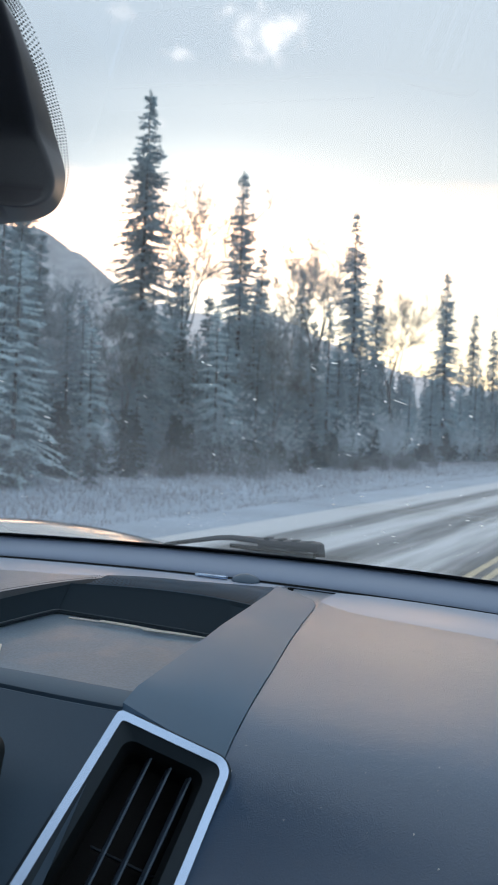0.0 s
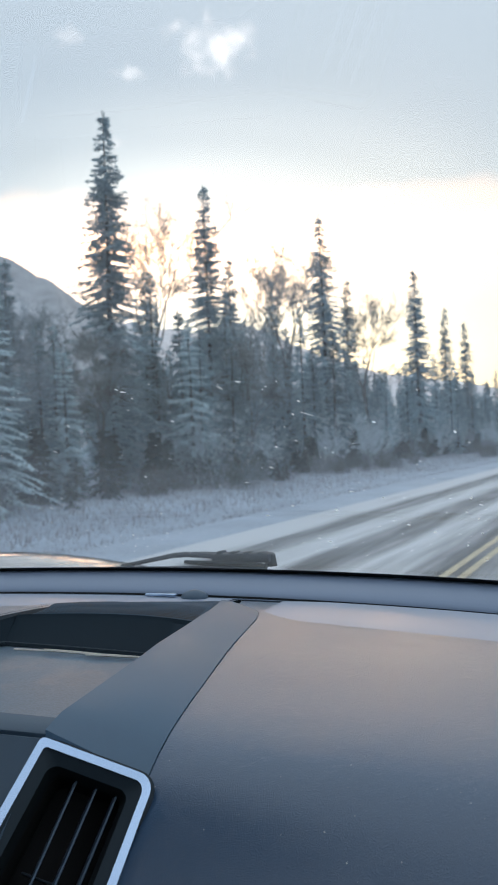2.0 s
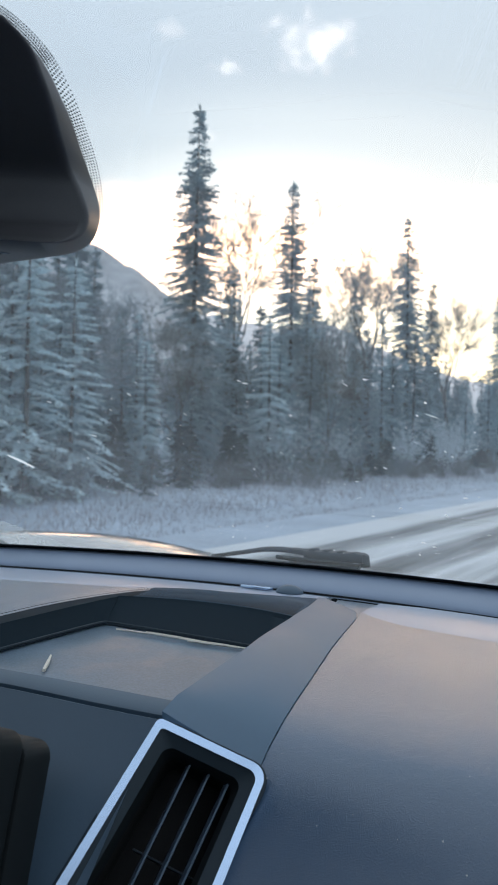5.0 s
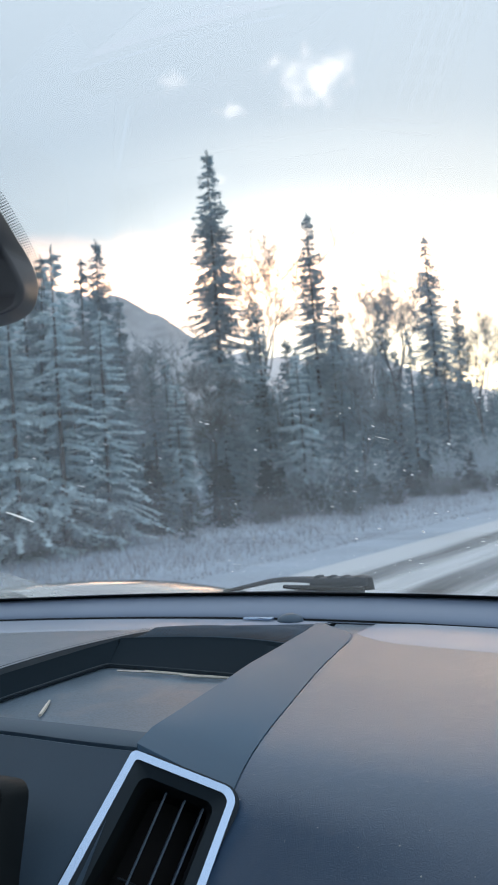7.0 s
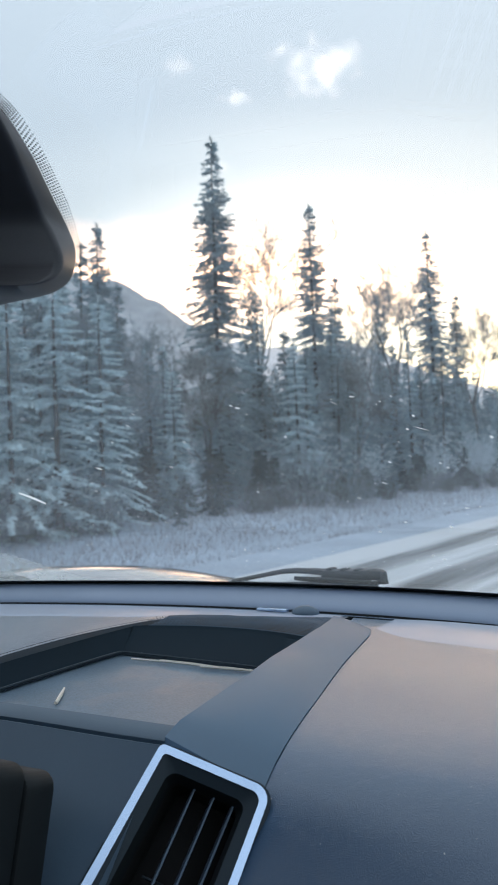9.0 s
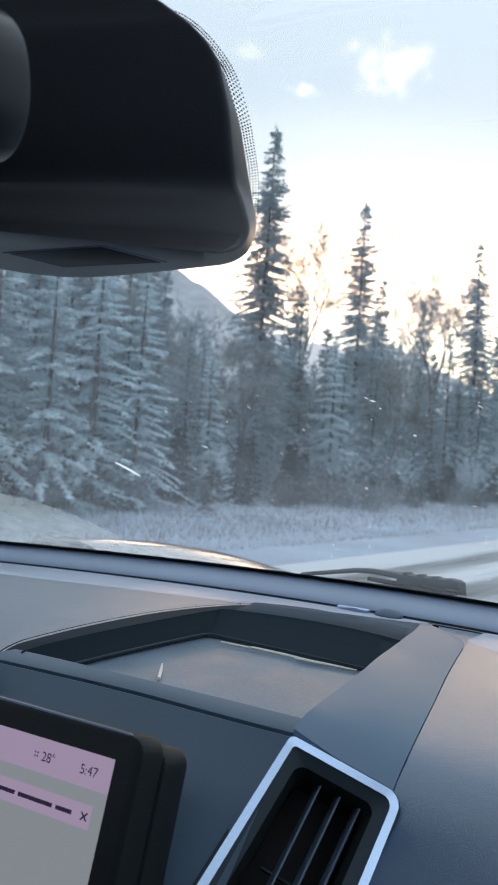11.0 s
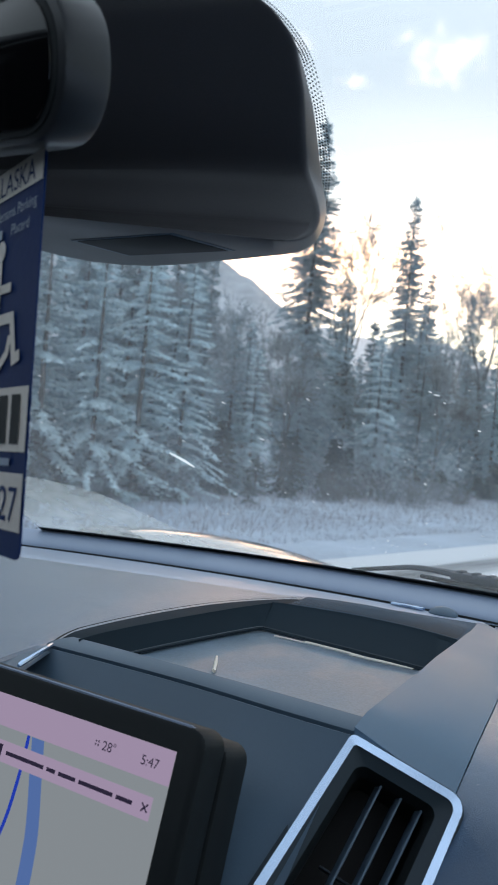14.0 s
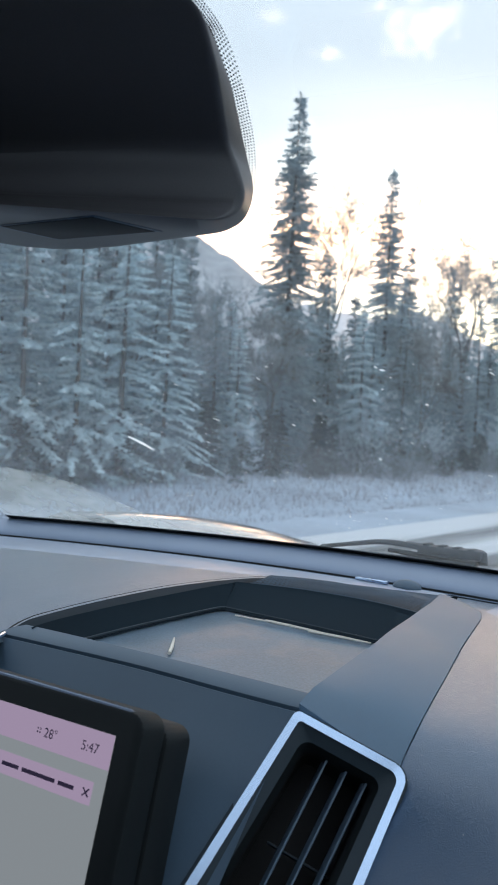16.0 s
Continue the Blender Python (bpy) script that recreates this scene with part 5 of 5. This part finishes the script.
# parking placard
BLUE = material("placard_blue", (0.003, 0.019, 0.10), 0.5, spread=0.08)
BLUE.node_tree.nodes["Principled BSDF"].inputs["IOR"].default_value = 1.18
CREAM = material("placard_white", (0.62, 0.58, 0.54), 0.5, spread=0.08)
placard = thing("parking_placard", "blue and white plastic parking placard hanging from the mirror", "placard", (-0.42, 0.19, 1.75))
PLAC = pose(-0.3785, 0.190, 1.757, 90, 0, 0) @ pose(0, 0, 0, 0, -14, 2.2)
PW, PH = 0.098, 0.212
part("card", prism([(x - PW, y) for x, y in rounded(PW, PH, 0.006)], 0.0008, PLAC), BLUE, placard)
part("top_field", plate(-PW + 0.001, -0.0165, -0.001, 0.0, 0.0006, PLAC), CREAM, placard, "", False)
part("number_field", plate(-PW + 0.001, -0.157, -0.001, -0.123, 0.0006, PLAC), CREAM, placard, "", False)
part("date_field", plate(-PW + 0.001, -0.198, -0.001, -0.168, 0.0006, PLAC), CREAM, placard, "", False)
words("state_name", "ALASKA", 0.017, -0.010, -0.0145, 0.001, PLAC, BLUE, placard, "RIGHT")
words("date", "/2027", 0.026, -0.006, -0.193, 0.001, PLAC, BLUE, placard, "RIGHT")
for k in range(5):
    part("text_bar", plate(-0.092 + 0.0175 * k, -0.153, -0.080 + 0.0175 * k, -0.127, 0.001, PLAC), BLACK, placard, "", False)
words("holder_line", "Persons Parking", 0.0088, -0.006, -0.0285, 0.001, PLAC, TRIM, placard, "RIGHT")
words("kind_line", "Placard", 0.0088, -0.014, -0.0390, 0.001, PLAC, TRIM, placard, "RIGHT")
for x0, x1, y0, y1 in ((-0.094, -0.076, -0.0285, -0.0230), (-0.078, -0.052, -0.0390, -0.0335), (-0.070, -0.020, -0.1645, -0.1605)):
    part("text_bar", plate(x0, y0, x1, y1, 0.001, PLAC), TRIM, placard, "", False)
# wheelchair sign, as plain shapes
for pts, wd in (([(-0.052, -0.052), (-0.052, -0.085), (-0.030, -0.085), (-0.024, -0.108), (-0.016, -0.106)], 0.006), ([(-0.052, -0.068), (-0.034, -0.068)], 0.005),
                ([(-0.058, -0.072), (-0.068, -0.084), (-0.069, -0.098), (-0.06, -0.110), (-0.046, -0.112), (-0.034, -0.104), (-0.031, -0.095)], 0.005)):
    vs, sides = [Vector(p) for p in pts], []
    for k, v in enumerate(vs):
        d0 = (v - vs[k - 1]).normalized() if k else (vs[1] - v).normalized()
        d1 = (vs[k + 1] - v).normalized() if k + 1 < len(vs) else d0
        m = (d0 + d1).normalized()
        e = Vector((-m.y, m.x)) * (wd / 2 / max(m.dot(d0), 0.5))
        sides.append([tuple(PLAC @ Vector((w.x, w.y, 0.001))) for w in (v - e, v + e)])
    bm = sheet(sides)
    part("sign_stroke", bm, CREAM, placard, "", False)
part("sign_dot", prism([(-0.052 + 0.006 * math.cos(k * 0.52), -0.046 + 0.006 * math.sin(k * 0.52)) for k in range(12)], 0.0003, PLAC @ pose(0, 0, 0.001)), CREAM, placard)

# scraps in the tray
for pts, r in (([(-0.536, 0.551, FLOOR_Z + 0.002), (-0.571, 0.596, FLOOR_Z + 0.002)], 0.0019), ([(-0.594, 0.727, FLOOR_Z + 0.0025), (-0.535, 0.735, FLOOR_Z + 0.002)], 0.0012),
            ([(-0.552, 0.731, FLOOR_Z + 0.0035), (-0.468, 0.738, FLOOR_Z + 0.002)], 0.0017), ([(-0.492, 0.730, FLOOR_Z + 0.003), (-0.420, 0.742, FLOOR_Z + 0.002)], 0.0017)):
    s = thing("wood_splinter", "pale splinter of wood lying in the dashboard tray", "splinter", pts[0], group="splinters in the tray")
    a, b = Vector(pts[0]), Vector(pts[1])
    part("sliver", tube([a, a.lerp(b, 0.5) + Vector((0, 0.0006, 0)), b], [r, 1.1 * r, 0.6 * r], 5), WOOD, s)

# wiper and bonnet
wiper = thing("windscreen_wiper", "black windscreen wiper resting at the foot of the glass", "wiper", (-0.6, 1.25, 1.42))
part("arm", tube([(-0.500, 1.245, 1.428), (-0.520, 1.245, 1.431), (-0.565, 1.242, 1.433), (-0.618, 1.240, 1.4335), (-0.662, 1.240, 1.4335), (-0.690, 1.240, 1.431), (-0.735, 1.240, 1.422), (-0.80, 1.238, 1.409)], [0.005, 0.006, 0.006, 0.0055, 0.005, 0.0045, 0.004, 0.0035]), RUBBER, wiper)
part("blade", tube([(-1.25, 1.06, 1.403), (-1.0, 1.16, 1.406), (-0.8, 1.21, 1.408), (-0.62, 1.235, 1.411), (-0.3, 1.24, 1.402)], [0.005] * 5, 6), RUBBER, wiper)
part("arm_cover", box(box(bmesh.new(), pose(-0.552, 1.2425, 1.4305, 0, -1.5, 0), 0.112, 0.026, 0.017, 0.005), pose(-0.608, 1.2425, 1.4325, 0, 3, 0), 0.055, 0.018, 0.010, 0.003), RUBBER, wiper, "moulded cover of the wiper arm")
bm = bmesh.new()
bmesh.ops.create_cone(bm, cap_ends=True, segments=14, radius1=0.011, radius2=0.008, depth=0.02, matrix=Matrix.Translation((-0.5, 1.246, 1.427)))
part("pivot_cap", bm, RUBBER, wiper)
for x in (-0.592, -0.566, -0.540, -0.514):
    part("clip", box(bmesh.new(), pose(x, 1.2415, 1.4385, 0, -1.5, 0), 0.011, 0.02, 0.005, 0.0015), BLACK, wiper)
part("spoiler", tube([(-0.66, 1.231, 1.4215), (-0.58, 1.229, 1.4195), (-0.50, 1.228, 1.4185)], [0.0035, 0.006, 0.005], 8), BLACK, wiper)
bonnet = thing("car_bonnet", "pale painted car bonnet reflecting the evening sky", "bonnet", (CX, 1.9, 1.3))
rows = []
for k in range(15):
    f = k / 14
    rows.append([(x, 1.34 + 1.2 * f - 0.25 * (x - CX) ** 2, 1.31 - 0.13 * f * f - 0.05 * f + 0.115 * math.exp(-((abs(x - CX) - 0.93) / 0.17) ** 2) * (1 - 0.5 * f * f)) for x in [CX - 1.06 + 2.12 * i / 44 for i in range(45)]])
part("panel", sheet(rows), PAINT, bonnet)
part("cowl", sheet([[(x, y_glass(x) + 0.0, 1.415) for x in xs], [(x, y_glass(x) + 0.10, 1.38) for x in xs], [(x, y_glass(x) + 0.26, 1.30) for x in xs]]), BLACK, bonnet, "black plastic cowl")

# cabin shell behind and above the camera
# roof left open over the seats, an added gap that brightens the dashboard
bm = bmesh.new()
for x, y, sx, sy in ((-0.4, 0.10, 1.56, 0.14), (-0.4, -1.3, 1.56, 1.0), (-1.13, -0.385, 0.1, 0.83), (0.36, -0.385, 0.04, 0.83)):
    box(bm, pose(x, y, 2.04), sx, sy, 0.03, 0.01)
tagged(part("ceiling", bm, HEADLINER), "unseen pale cloth headliner with an added opening that lights the dashboard", "ceiling", kind="structure")
for nm, rws in (("wall_rear", [[(-1.2, -1.8, 0.5), (0.4, -1.8, 0.5)], [(-1.2, -1.8, 2.05), (0.4, -1.8, 2.05)]]), ("wall_west", [[(-1.25, -1.8, 0.5), (-1.25, 0.9, 0.5)], [(-1.25, -1.8, 1.3), (-1.25, 0.9, 1.33)]]),
                ("wall_east", [[(0.45, -1.8, 0.5), (0.45, 0.9, 0.5)], [(0.45, -1.8, 1.3), (0.45, 0.9, 1.33)]]), ("floor", [[(-1.25, -1.8, 0.5), (0.45, -1.8, 0.5)], [(-1.25, 0.9, 0.5), (0.45, 0.9, 0.5)]])):
    tagged(part(nm, sheet(rws, 0.03), PLASTIC if nm != "wall_rear" else BLACK), "dark inner panel of the car cabin", "cabin panel", kind="structure")
# unseen dark panels, added to keep outdoor light out of the mirror
SIDE_BLOCKER = material("blocker_dark", (0.012, 0.013, 0.014), 0.15, spread=0.05, bump=0)
for nm, x, y in (("side_blocker_1", -1.235, 0.0), ("side_blocker_2", 0.435, -0.45)):
    pane_bm = sheet([[(x, -1.8, 1.3), (x, y, 1.3)], [(x, -1.8, 2.04), (x, y, 2.04)]], 0.006)
    tagged(part(nm, pane_bm, SIDE_BLOCKER), "unseen dark side panel, added to darken the mirror's reflection", "window", kind="structure")
